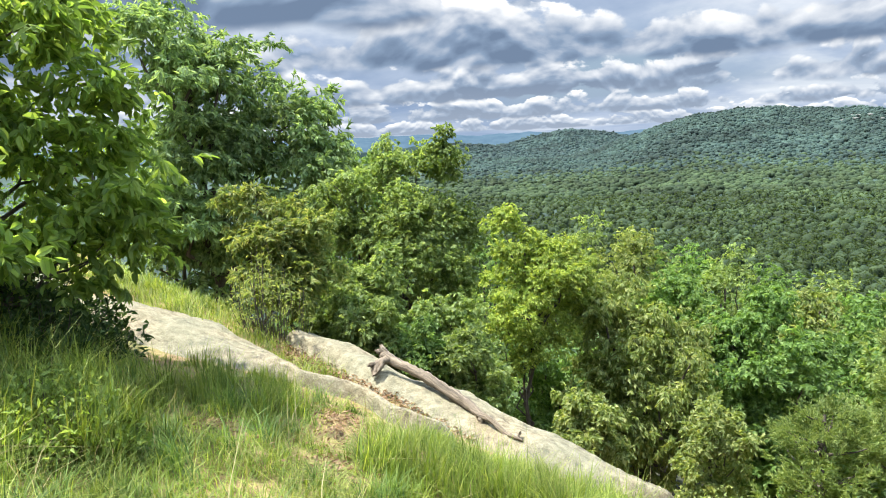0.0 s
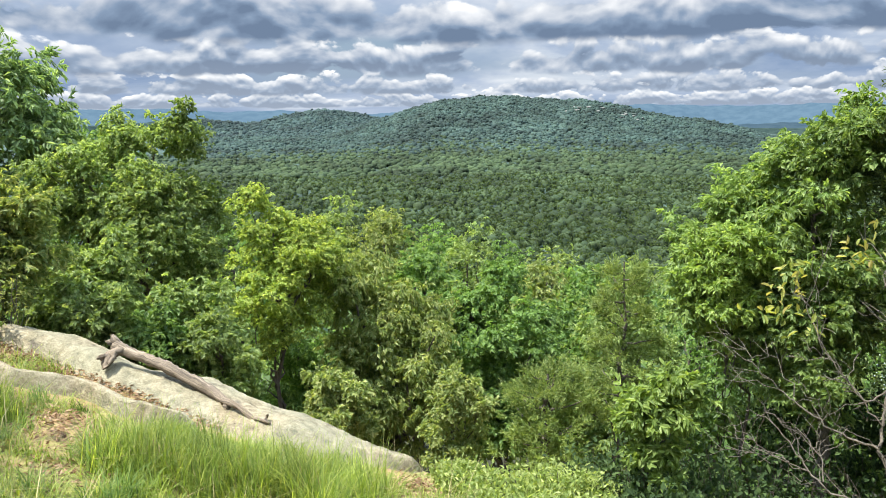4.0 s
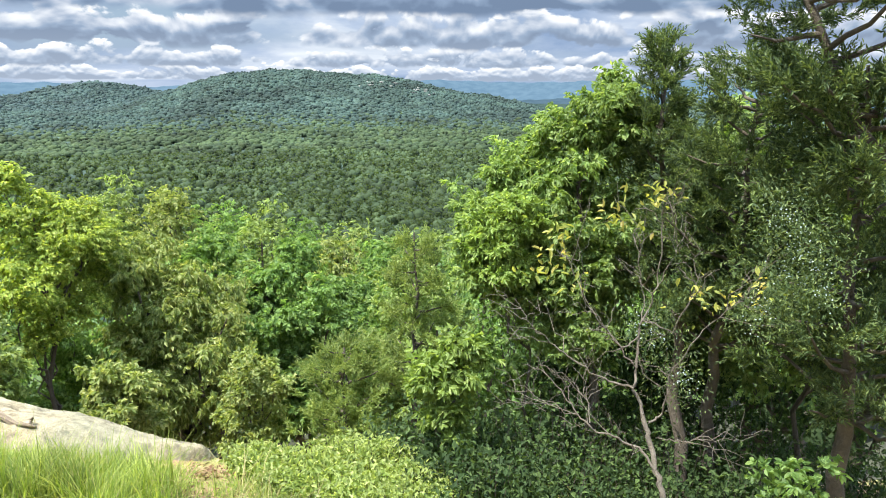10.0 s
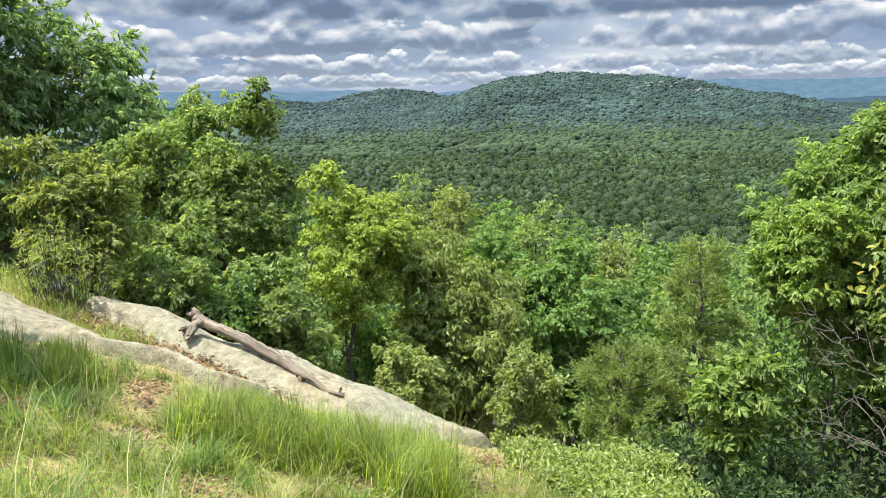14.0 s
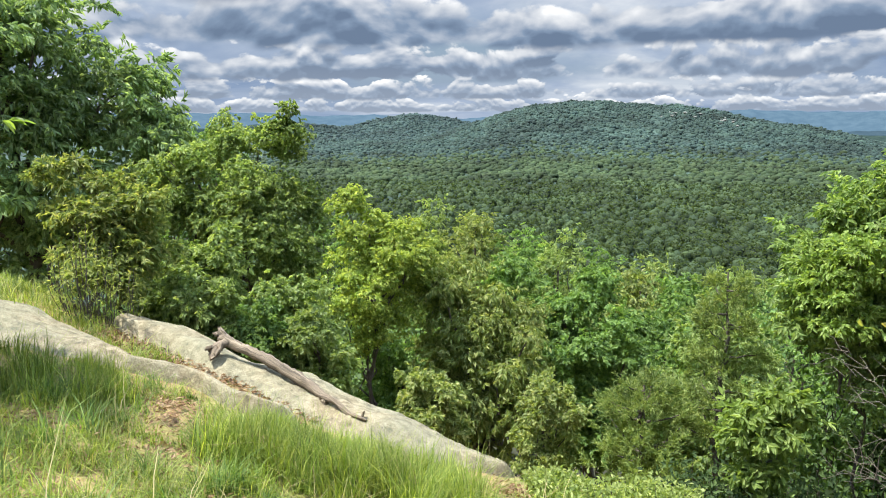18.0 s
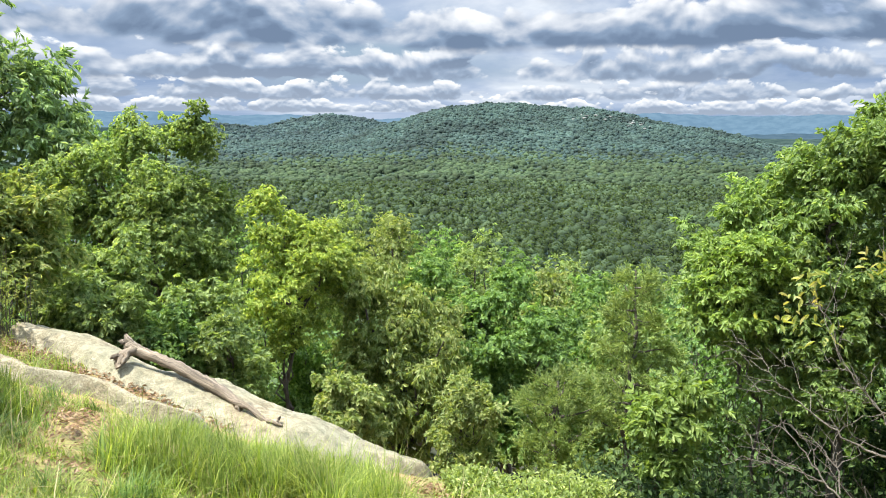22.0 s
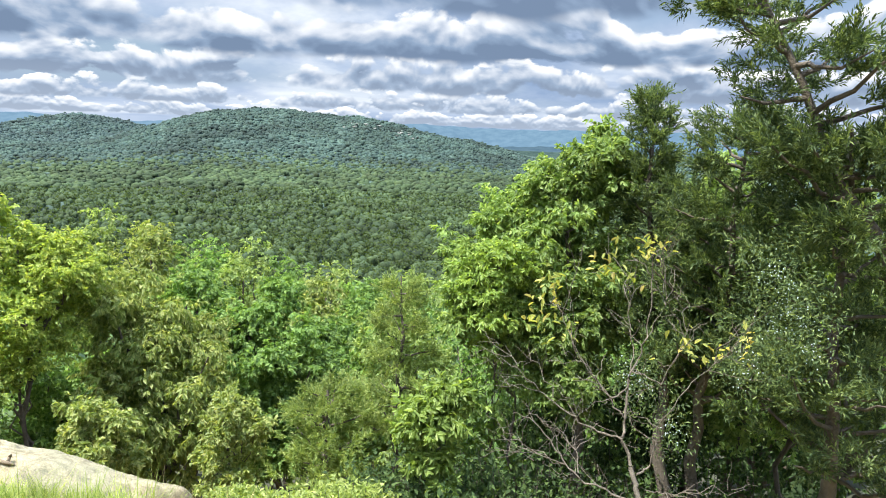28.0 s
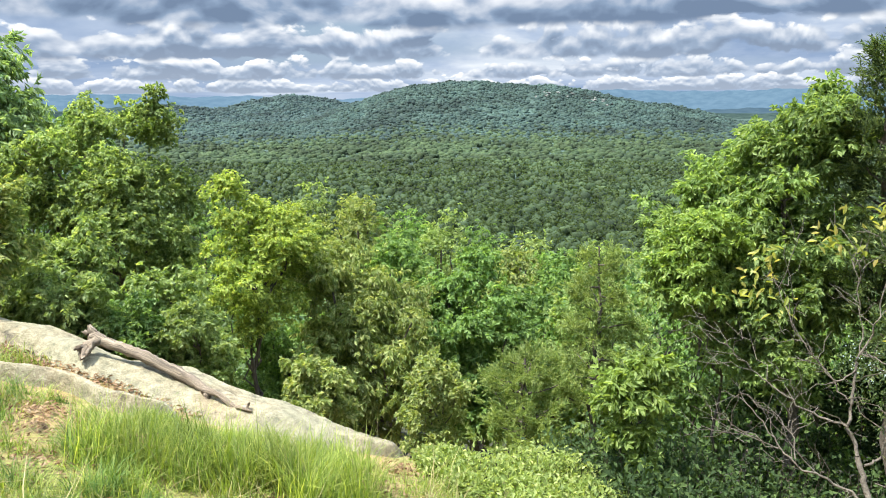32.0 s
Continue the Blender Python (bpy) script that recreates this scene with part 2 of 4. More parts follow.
def log_material():
    """Bark-stripped dead wood: silvery with brown streaks along the grain."""
    m, n, l = material("weathered_wood")
    c = n("ShaderNodeTexCoord")
    mp = n("ShaderNodeMapping")
    mp.inputs["Scale"].default_value = (2.2, 20, 20)
    l(c.outputs["UV"], mp.inputs[0])
    t = n("ShaderNodeTexNoise", Scale=1.0, Detail=6, Roughness=0.65)
    l(mp.outputs[0], t.inputs["Vector"])
    k = noise_tex(n, l, 7, 5, 0.6)
    col = ramp(n, l, t.outputs["Fac"], [(0.38, (0.03, 0.023, 0.017)), (0.50, (0.15, 0.118, 0.08)), (0.64, (0.33, 0.27, 0.195))])
    col = mixed(n, l, maths(n, l, "MULTIPLY", ramp(n, l, k, [(0.45, (0,)), (0.6, (1,))]), 0.6), col, (0.13, 0.10, 0.072))
    p = n("ShaderNodeBsdfPrincipled", Roughness=0.85)
    l(col, p.inputs["Base Color"])
    bp = n("ShaderNodeBump", Strength=0.6, Distance=0.006)
    l(t.outputs["Fac"], bp.inputs["Height"]), l(bp.outputs[0], p.inputs["Normal"])
    finish(n, l, p.outputs[0])
    return m


def ground_material():
    """Thin soil, dead leaves and moss on the outcrop; forest floor further off."""
    m, n, l = material("soil")
    a, b, c = noise_tex(n, l, 1.1, 5, 0.6), noise_tex(n, l, 9, 6, 0.7), noise_tex(n, l, 70, 4, 0.7)
    base = ramp(n, l, b, [(0.3, (0.13, 0.08, 0.042)), (0.5, (0.28, 0.18, 0.085)), (0.7, (0.43, 0.31, 0.155))])
    moss = ramp(n, l, a, [(0.42, (0,)), (0.56, (1,))])
    col = mixed(n, l, maths(n, l, "MULTIPLY", moss, 0.7), base, (0.15, 0.19, 0.035))
    col = mixed(n, l, 1.0, col, ramp(n, l, c, [(0.3, (0.6,)), (0.7, (1.25,))]), "MULTIPLY")
    p = n("ShaderNodeBsdfPrincipled", Roughness=0.95)
    l(col, p.inputs["Base Color"])
    bp = n("ShaderNodeBump", Strength=0.6, Distance=0.03)
    l(maths(n, l, "ADD", b, maths(n, l, "MULTIPLY", c, 0.4)), bp.inputs["Height"]), l(bp.outputs[0], p.inputs["Normal"])
    finish(n, l, p.outputs[0])
    return m


def wood_material(name, dark, mid, bright, size):
    """A far canopy: every crown its own green, leaf texture inside it."""
    m, n, l = material(name)
    g = n("ShaderNodeNewGeometry")
    tint = ramp(n, l, g.outputs["Random Per Island"], [(0.0, dark), (0.5, mid), (1.0, bright)])
    f = ramp(n, l, noise_tex(n, l, size, 5, 0.7), [(0.3, (0.76,)), (0.7, (1.2,))])
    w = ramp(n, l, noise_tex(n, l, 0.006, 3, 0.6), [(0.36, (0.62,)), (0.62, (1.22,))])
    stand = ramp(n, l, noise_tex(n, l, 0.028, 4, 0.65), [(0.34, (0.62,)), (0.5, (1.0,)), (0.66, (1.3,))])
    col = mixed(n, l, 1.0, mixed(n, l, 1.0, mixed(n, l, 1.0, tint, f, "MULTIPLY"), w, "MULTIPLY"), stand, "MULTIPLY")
    p = n("ShaderNodeBsdfPrincipled", Roughness=0.8)
    p.inputs["Specular IOR Level"].default_value = 0.15
    l(col, p.inputs["Base Color"])
    bp = n("ShaderNodeBump", Strength=0.5, Distance=0.8)
    l(noise_tex(n, l, size, 5, 0.7), bp.inputs["Height"]), l(bp.outputs[0], p.inputs["Normal"])
    finish(n, l, p.outputs[0])
    return m


M_ROCK, M_LOG, M_SOIL = rock_material(), log_material(), ground_material()
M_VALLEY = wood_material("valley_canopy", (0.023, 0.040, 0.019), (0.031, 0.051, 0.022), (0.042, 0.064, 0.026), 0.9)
# bluer greens: the haze of distance put into the crown colours
M_HILL = wood_material("hill_canopy_hazed", (0.024, 0.044, 0.040), (0.029, 0.052, 0.043), (0.036, 0.060, 0.046), 0.3)
M_FARWOOD = wood_material("far_canopy_hazed", (0.026, 0.046, 0.046), (0.032, 0.055, 0.050), (0.038, 0.063, 0.054), 0.3)
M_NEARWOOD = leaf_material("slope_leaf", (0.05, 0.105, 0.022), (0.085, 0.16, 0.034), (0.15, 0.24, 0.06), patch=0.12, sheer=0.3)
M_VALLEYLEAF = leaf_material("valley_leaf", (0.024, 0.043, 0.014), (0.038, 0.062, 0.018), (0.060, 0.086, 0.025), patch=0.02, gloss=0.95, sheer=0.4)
# darker green filling the crowns, in place of the shade between leaves
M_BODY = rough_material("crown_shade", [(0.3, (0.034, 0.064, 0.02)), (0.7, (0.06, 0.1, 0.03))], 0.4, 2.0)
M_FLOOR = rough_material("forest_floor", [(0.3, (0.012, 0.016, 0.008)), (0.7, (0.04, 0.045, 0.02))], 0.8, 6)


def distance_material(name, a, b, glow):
    """A plain backdrop of far ridges, haze painted in as a faint blue glow."""
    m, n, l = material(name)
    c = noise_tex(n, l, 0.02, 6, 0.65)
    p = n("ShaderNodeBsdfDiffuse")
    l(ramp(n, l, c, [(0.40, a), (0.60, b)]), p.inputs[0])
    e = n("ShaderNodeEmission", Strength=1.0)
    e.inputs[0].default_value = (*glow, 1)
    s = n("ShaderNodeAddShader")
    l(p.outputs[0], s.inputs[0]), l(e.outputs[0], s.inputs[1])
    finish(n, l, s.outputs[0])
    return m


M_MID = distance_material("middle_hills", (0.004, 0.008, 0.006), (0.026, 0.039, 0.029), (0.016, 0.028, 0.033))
M_LOWBLUE = distance_material("haze_blue_hills", (0.010, 0.018, 0.02), (0.02, 0.03, 0.032), (0.022, 0.040, 0.066))
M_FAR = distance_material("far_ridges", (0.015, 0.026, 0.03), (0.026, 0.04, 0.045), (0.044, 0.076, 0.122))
M_SCAR = rough_material("bare_ledge", [(0.3, (0.08, 0.09, 0.08)), (0.7, (0.17, 0.17, 0.155))], 0.1, 1.0)


# ---- geometry helpers
RNG = np.random.default_rng(7)


def at(az, el, d):
    """The place d metres from the lookout's eye height, at that bearing and elevation."""
    a, e = radians(az), radians(el)
    return Vector((d * math.sin(a) * math.cos(e), d * math.cos(a) * math.cos(e), 1.6 + d * math.sin(e)))


def mesh_np(name, verts, faces, mat, smooth=True):
    """A mesh from arrays: verts (n, 3), faces (m, 3 or 4)."""
    me = bpy.data.meshes.new(name)
    verts, faces = np.asarray(verts, np.float32), np.asarray(faces, np.int32)
    k = faces.shape[1]
    me.vertices.add(len(verts))
    me.vertices.foreach_set("co", verts.ravel())
    me.loops.add(faces.size)
    me.loops.foreach_set("vertex_index", faces.ravel())
    me.polygons.add(len(faces))
    me.polygons.foreach_set("loop_start", np.arange(0, faces.size, k, dtype=np.int32))
    me.polygons.foreach_set("loop_total", np.full(len(faces), k, np.int32))
    me.polygons.foreach_set("use_smooth", np.full(len(faces), smooth))
    me.materials.append(mat)
    me.update(calc_edges=True)
    me.validate()
    return me


def part(name, mesh, parent, label=""):
    ob = new(name, mesh)
    ob.parent = parent
    return tagged(ob, label) if label else ob


def holder(name, place, label, category, group="", kind=""):
    ob = new(name)
    ob.location = place
    return tagged(ob, label, category, group, kind)


def unit(v):
    return v / np.maximum(np.linalg.norm(v, axis=-1, keepdims=True), 1e-9)


def leaves(p, d, length, width, fold=0.25, rng=RNG, plain=False, face=None):
    """Folded pointed leaves at p, growing along d: six points and two faces each."""
    n = len(p)
    d = unit(d)
    up = unit((np.array([0, 0, 1.0]) if face is None else face) + 0.45 * rng.normal(size=(n, 3)))
    side = unit(np.cross(d, up))
    nor = np.cross(side, d)
    L = length * rng.uniform(0.65, 1.2, (n, 1))
    W = width * rng.uniform(0.7, 1.15, (n, 1))
    curl = rng.uniform(-0.25, 0.05, (n, 1))
    if plain:
        q = np.stack([p, p + d * L * .45 + side * W * .5 + nor * W * fold, p + d * L + nor * L * curl, p + d * L * .45 - side * W * .5 + nor * W * fold], 1)
        i = np.arange(n)[:, None] * 4
        return q.reshape(-1, 3), np.concatenate([i + [0, 1, 2], i + [0, 2, 3]])
    q = np.stack([p, p + d * L * .3 + side * W * .42 + nor * W * fold, p + d * L * .68 + side * W * .38 + nor * (W * fold + L * curl * .4),
                  p + d * L + nor * L * curl, p + d * L * .68 - side * W * .38 + nor * (W * fold + L * curl * .4),
                  p + d * L * .3 - side * W * .42 + nor * W * fold], 1)
    i = np.arange(n)[:, None] * 6
    return q.reshape(-1, 3), np.concatenate([i + [0, 1, 2, 3], i + [0, 3, 4, 5]])


def dome(sides, rings):
    """An open-bottomed rounded crown."""
    v, f = [], []
    for i in range(rings):
        e = -0.55 + (math.pi / 2 + .55) * i / rings
        v += [(math.cos(e) * math.cos(2 * math.pi * (j + .5 * i) / sides), math.cos(e) * math.sin(2 * math.pi * (j + .5 * i) / sides), math.sin(e)) for j in range(sides)]
    v.append((0, 0, 1))
    for i in range(rings - 1):
        for j in range(sides):
            k = (j + 1) % sides
            a, b, c, d = i * sides + j, i * sides + k, (i + 1) * sides + k, (i + 1) * sides + j
            f += [(a, b, d), (b, c, d)]
    f += [((rings - 1) * sides + j, (rings - 1) * sides + (j + 1) % sides, len(v) - 1) for j in range(sides)]
    return np.array(v, float), np.array(f)


def joined(pieces):
    vs, fs, k = [], [], 0
    for v, f in pieces:
        vs.append(v), fs.append(np.asarray(f) + k)
        k += len(v)
    return np.concatenate(vs), np.concatenate(fs)


def tube(points, radii, sides=7):
    """A tapering tube through points; quads, the ends drawn to a point."""
    pts = np.asarray([tuple(p) for p in points], float)
    r = np.asarray(radii, float)
    t = unit(np.gradient(pts, axis=0))
    ref = np.array([0.31, 0.2, 0.93])
    a = unit(np.cross(t, ref))
    b = np.cross(t, a)
    ang = np.linspace(0, 2 * math.pi, sides, endpoint=False)
    ring = pts[:, None] + r[:, None, None] * (np.cos(ang)[None, :, None] * a[:, None] + np.sin(ang)[None, :, None] * b[:, None])
    m = len(pts)
    i, j = np.meshgrid(np.arange(m - 1), np.arange(sides), indexing="ij")
    k = (j + 1) % sides
    f = np.stack([i * sides + j, i * sides + k, (i + 1) * sides + k, (i + 1) * sides + j], -1).reshape(-1, 4)
    return ring.reshape(-1, 3), f


def bent(a, b, sag, steps=6, rng=RNG, wob=0.04):
    a, b = np.array(a, float), np.array(b, float)
    s = np.linspace(0, 1, steps)[:, None]
    L = np.linalg.norm(b - a)
    w = rng.normal(0, wob * L, (steps, 3)) * (s * (1 - s) * 4)
    return a + (b - a) * s + np.array([0, 0, sag * L]) * (s * (1 - s) * 4) + w


# ---- the lie of the land
def ease(x, a, b):
    t = np.clip((x - a) / (b - a), 0, 1)
    return t * t * (3 - 2 * t)


EDGE_X = np.array([-40, -8, -3.5, -2, -1.0, -0.1, 0.6, 2.0, 4.0, 10, 60])
EDGE_Y = np.array([12, 6.0, 5.38, 5.12, 4.74, 4.55, 4.75, 4.9, 5.2, 8, 30])
# ridges: distance, half width, then bearing and elevation of the skyline
RIDGES = [
    (2500, 620, [(-30, -3.2), (-14, -2.6), (-9, -1.6), (-5.6, -0.5), (-2.6, 0.5), (0.5, 0.85), (3.1, 1.0), (6, 0.72), (9.3, 0.62),
                 (12.6, 0.0), (15, -0.65), (17.8, -0.85), (21, -1.6), (23.5, -2.4), (30, -3.0), (60, -3.2)]),
    (3300, 380, [(-40, -2), (-22, -1.7), (-16.5, -1.0), (-13.5, -0.35), (-11.2, 0.1), (-8.5, -0.2), (-5, -0.9), (0, -2), (60, -2)]),
    (2950, 260, [(-60, -1.0), (-26, -0.9), (-20.5, -0.6), (-17.5, -0.75), (-15, -1.25), (-10, -2.4), (60, -2.6)]),
    (3750, 260, [(-60, -2), (16, -1.6), (21, -1.1), (27, -1.0), (40, -0.9), (60, -1)]),
    (4450, 240, [(-60, 0.2), (-27, 0.15), (-22, 0.2), (-18, -0.1), (-14, 0.05), (-9, -0.35), (-5.6, -0.2), (0, -0.4), (8, 0.2), (13.8, 0.3),
                 (18, 0.15), (22, 0.15), (26, 0.3), (34, 0.4), (60, 0.2)]),
]
VALLEY = -86.0


def canopy(x, y):
    """Height of the far tree tops."""
    r, az = np.hypot(x, y), np.degrees(np.arctan2(x, y))
    z = np.full_like(r, VALLEY) + 5 * np.sin(x / 170.0 + 1) * np.cos(y / 210.0) + 3.5 * np.sin(x / 61.0 + y / 140.0) * np.sin(y / 83.0 + 2) + 2 * np.sin(x / 29.0 - y / 47.0)
    for r0, w, prof in RIDGES:
        p = np.array(prof, float)
        line = sum(np.interp(az + o, p[:, 0], p[:, 1]) for o in (-1.2, -.6, 0, .6, 1.2)) / 5 + .035 * np.sin(az * 2.3 + r0) + .02 * np.sin(az * 5.9 + r0)
        top = 1.6 + r0 * np.tan(np.radians(line))
        wob = 1 + 0.02 * np.sin(az * 0.35 + r0)
        k = np.exp(-((r - r0 * wob) / w) ** 2)
        z = np.maximum(z, VALLEY + (top - VALLEY) * k)
    return z


def land(x, y):
    x, y = np.asarray(x, float), np.asarray(y, float)
    near = -0.27 * np.clip(x, -9, 14) - 0.2 * np.clip(y, -8, 12) + 0.02 * np.sin(x * 4 + 1) * np.sin(y * 3.7)
    s = y - np.interp(x, EDGE_X, EDGE_Y)
    fall = -2.6 * ease(s, 0, 3.0) - 0.60 * np.clip(s - 1.5, 0, None)
    z = near + fall
    r = np.hypot(x, y)
    far = canopy(x, y) - np.interp(r, [340, 700, 1300], [11, 7, 3.6])
    return np.where(s > 0, np.maximum(z, far), z)


def ground_at(x, y):
    return float(land(np.array([x]), np.array([y]))[0])


def sheet(name, rr, aa, mats, label, kind):
    R_, A_ = np.meshgrid(rr, aa, indexing="ij")
    x, y = R_ * np.sin(A_), R_ * np.cos(A_)
    v = np.stack([x, y, land(x, y)], -1).reshape(-1, 3)
    nr, na = len(rr), len(aa)
    whole = aa[-1] - aa[0] > 6
    i, j = np.meshgrid(np.arange(nr - 1), np.arange(na if whole else na - 1), indexing="ij")
    k = (j + 1) % na
    f = np.stack([i * na + j, (i + 1) * na + j, (i + 1) * na + k, i * na + k], -1).reshape(-1, 4)
    me = mesh_np(name, v, f, mats[0][1])
    far = rr[i.ravel()]
    idx = np.zeros(len(f), np.int32)
    for q, (r0, m) in enumerate(mats[1:], 1):
        me.materials.append(m)
        idx[far > r0] = q
    me.polygons.foreach_set("material_index", idx)
    return tagged(new(name, me), label, name, kind=kind)


def build_ground():
    aa = np.radians(np.concatenate([np.arange(-62, 62, 0.75), np.arange(62, 298, 6.0)]))
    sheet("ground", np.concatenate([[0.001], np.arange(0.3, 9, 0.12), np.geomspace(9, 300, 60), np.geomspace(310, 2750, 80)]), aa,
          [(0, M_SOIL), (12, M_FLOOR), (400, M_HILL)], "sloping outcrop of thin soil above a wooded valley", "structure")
    fine = np.radians(np.concatenate([np.arange(-62, 62, 0.25), np.arange(62, 298, 6.0)]))
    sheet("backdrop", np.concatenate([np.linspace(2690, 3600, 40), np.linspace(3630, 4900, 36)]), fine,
          [(0, M_MID), (3420, M_LOWBLUE), (4050, M_FAR)], "wooded hills and haze-blue ridges on the horizon", "structure")


build_ground()


# ---- bare granite along the drop
def slab(name, front, back, rise, label, seed, taper=0.0, steps=150, across=44):
    """A low whaleback of rock between a front line and a back line in plan."""
    fr, bk = np.array(front, float) * 0.965, np.array(back, float) * 0.945

    def along(p, s):
        t = np.linspace(0, 1, len(p))
        return np.stack([np.interp(s, t, p[:, 0]), np.interp(s, t, p[:, 1])], -1)
    s, w = np.meshgrid(np.linspace(0, 1, steps), np.linspace(-0.15, 1.35, across), indexing="ij")
    a, b = along(fr, s), along(bk, s)
    ko = np.array([noise.noise((seed, q * 9.0, 0)) for q in s[:, 0]])[:, None, None]
    p = a + (b - a) * w[..., None] + 0.05 * ko
    z = land(p[..., 0], np.minimum(p[..., 1], np.interp(p[..., 0], EDGE_X, EDGE_Y)))
    dome = rise * ease(w, -0.15, 0.35) * (1 - 0.25 * ease(w, 0.5, 1.0)) - 0.05 - 1.1 * np.clip(w - 1.0, 0, None) ** 1.2 * np.linalg.norm(b - a, axis=-1)
    dome = dome - 0.4 * rise * ease(s, 0.66, 0.9) * ease(w, -0.15, 0.35) * taper
    ends = ease(s, 0, 0.05) * (1 - ease(s, 0.96, 1.0))
    dome = dome * ends - 0.15 * (1 - ends)
    bump = np.array([noise.fractal((q[0] * 1.6, q[1] * 1.6, seed), 0.7, 2.1, 7) for q in p.reshape(-1, 2)]).reshape(z.shape)
    v = np.concatenate([p, (z + dome + 0.035 * bump)[..., None]], -1).reshape(-1, 3)
    i, j = np.meshgrid(np.arange(steps - 1), np.arange(across - 1), indexing="ij")
    f = np.stack([i * across + j, (i + 1) * across + j, (i + 1) * across + j + 1, i * across + j + 1], -1).reshape(-1, 4)
    ob = new(name, mesh_np(name, v, f, M_ROCK))
    return tagged(ob, label, "rock", "granite ledges")


slab("rock_ledge", [(-7.5, 3.5), (-5.4, 3.9), (-4.41, 4.02), (-3.95, 3.97), (-3.49, 4.04), (-3.17, 4.25), (-2.77, 4.40), (-2.45, 4.48), (-2.05, 4.36), (-1.5, 4.3)],
     [(-8.5, 4.4), (-5.9, 4.6), (-5.0, 4.70), (-4.55, 4.95), (-3.87, 4.98), (-3.4, 4.88), (-2.9, 4.62), (-2.6, 4.78), (-2.1, 4.62), (-1.5, 4.45)],
     0.15, "pale weathered granite ledge between the grass and the leaf litter", 3.3)
slab("rock_ledge", [(-3.7, 5.35), (-3.1, 5.15), (-2.6, 4.95), (-2.1, 4.72), (-1.65, 4.55), (-1.2, 4.50), (-0.9, 4.48), (-0.6, 4.55), (-0.15, 4.75)],
     [(-3.75, 5.75), (-3.1, 5.72), (-2.62, 5.55), (-2.06, 5.46), (-1.9, 5.47), (-1.5, 5.28), (-1.0, 5.16), (-0.6, 5.06), (-0.12, 4.95)],
     0.20, "pale granite ledge at the brink, carrying a dead branch", 8.1, 1.0)


# ---- the dead branch on the ledge
def build_log():
    way = [at(-26.0, -16.9, 5.72), at(-25.1, -17.55, 5.68), at(-24.0, -18.1, 5.62), at(-22.6, -18.85, 5.55), at(-21.1, -19.85, 5.47), at(-19.4, -20.95, 5.38),
           at(-17.9, -22.15, 5.27)]
    base = way[5].copy()
    th = holder("dead_branch", base, "bark-stripped grey dead branch lying on the granite ledge", "branch")
    pts = np.array([tuple(w - base) for w in way])
    s = np.linspace(0, 1, 40)
    q = np.stack([np.interp(s, np.linspace(0, 1, len(pts)), pts[:, k]) for k in range(3)], -1)
    for _ in range(3):
        q[1:-1] = (q[:-2] + q[1:-1] * 2 + q[2:]) / 4
    r = np.interp(s, [0, .04, .12, .25, .5, .75, .93, 1], [.012, .044, .043, .036, .038, .041, .034, .02])
    r = r * (1 + 0.08 * np.sin(s * 60) * RNG.uniform(0.3, 1, 40))
    v, f = tube(q, r, 14)
    v = v + 0.0035 * RNG.normal(size=v.shape)

    def grained(kind, v, f, sides, share):
        me = mesh_np(kind, v, f, M_LOG)
        uv = me.uv_layers.new(name="UVMap")
        li = np.empty(len(me.loops), np.int32)
        me.loops.foreach_get("vertex_index", li)
        turn = np.abs(li % sides / sides - .5) * 2
        uv.data.foreach_set("uv", np.stack([li // sides * share, turn], -1).astype(np.float32).ravel())
        part(kind, me, th)
    grained("stem", v, f, 14, 1 / 40)
    for name, a, b, r0 in (("root", at(-25.5, -17.3, 5.70), at(-25.95, -16.25, 5.72), .036), ("root", at(-25.3, -17.4, 5.68), at(-26.85, -17.95, 5.64), .036),
                           ("root", at(-26.2, -17.7, 5.66), at(-26.75, -18.6, 5.60), .03), ("root", at(-25.8, -17.6, 5.64), at(-26.3, -18.4, 5.58), .022),
                           ("splinter", at(-25.8, -16.9, 5.70), at(-26.4, -16.7, 5.70), .02), ("splinter", at(-26.3, -17.7, 5.64), at(-27.1, -17.85, 5.62), .016),
                           ("side_stem", at(-18.3, -21.95, 5.24), at(-14.7, -24.0, 5.06), .026), ("stub", at(-18.05, -22.0, 5.25), at(-18.0, -22.7, 5.2), .03),
                           ("splinter", at(-15.1, -23.8, 5.08), at(-14.85, -23.3, 5.07), .011)):
        v, f = tube(bent(a - base, b - base, 0.02, 6), r0 * np.array([1, .95, .8, .85, .55, .12]), 9)
        v = v + .0045 * RNG.normal(size=v.shape)
        grained(name, v, f, 9, .03)


build_log()


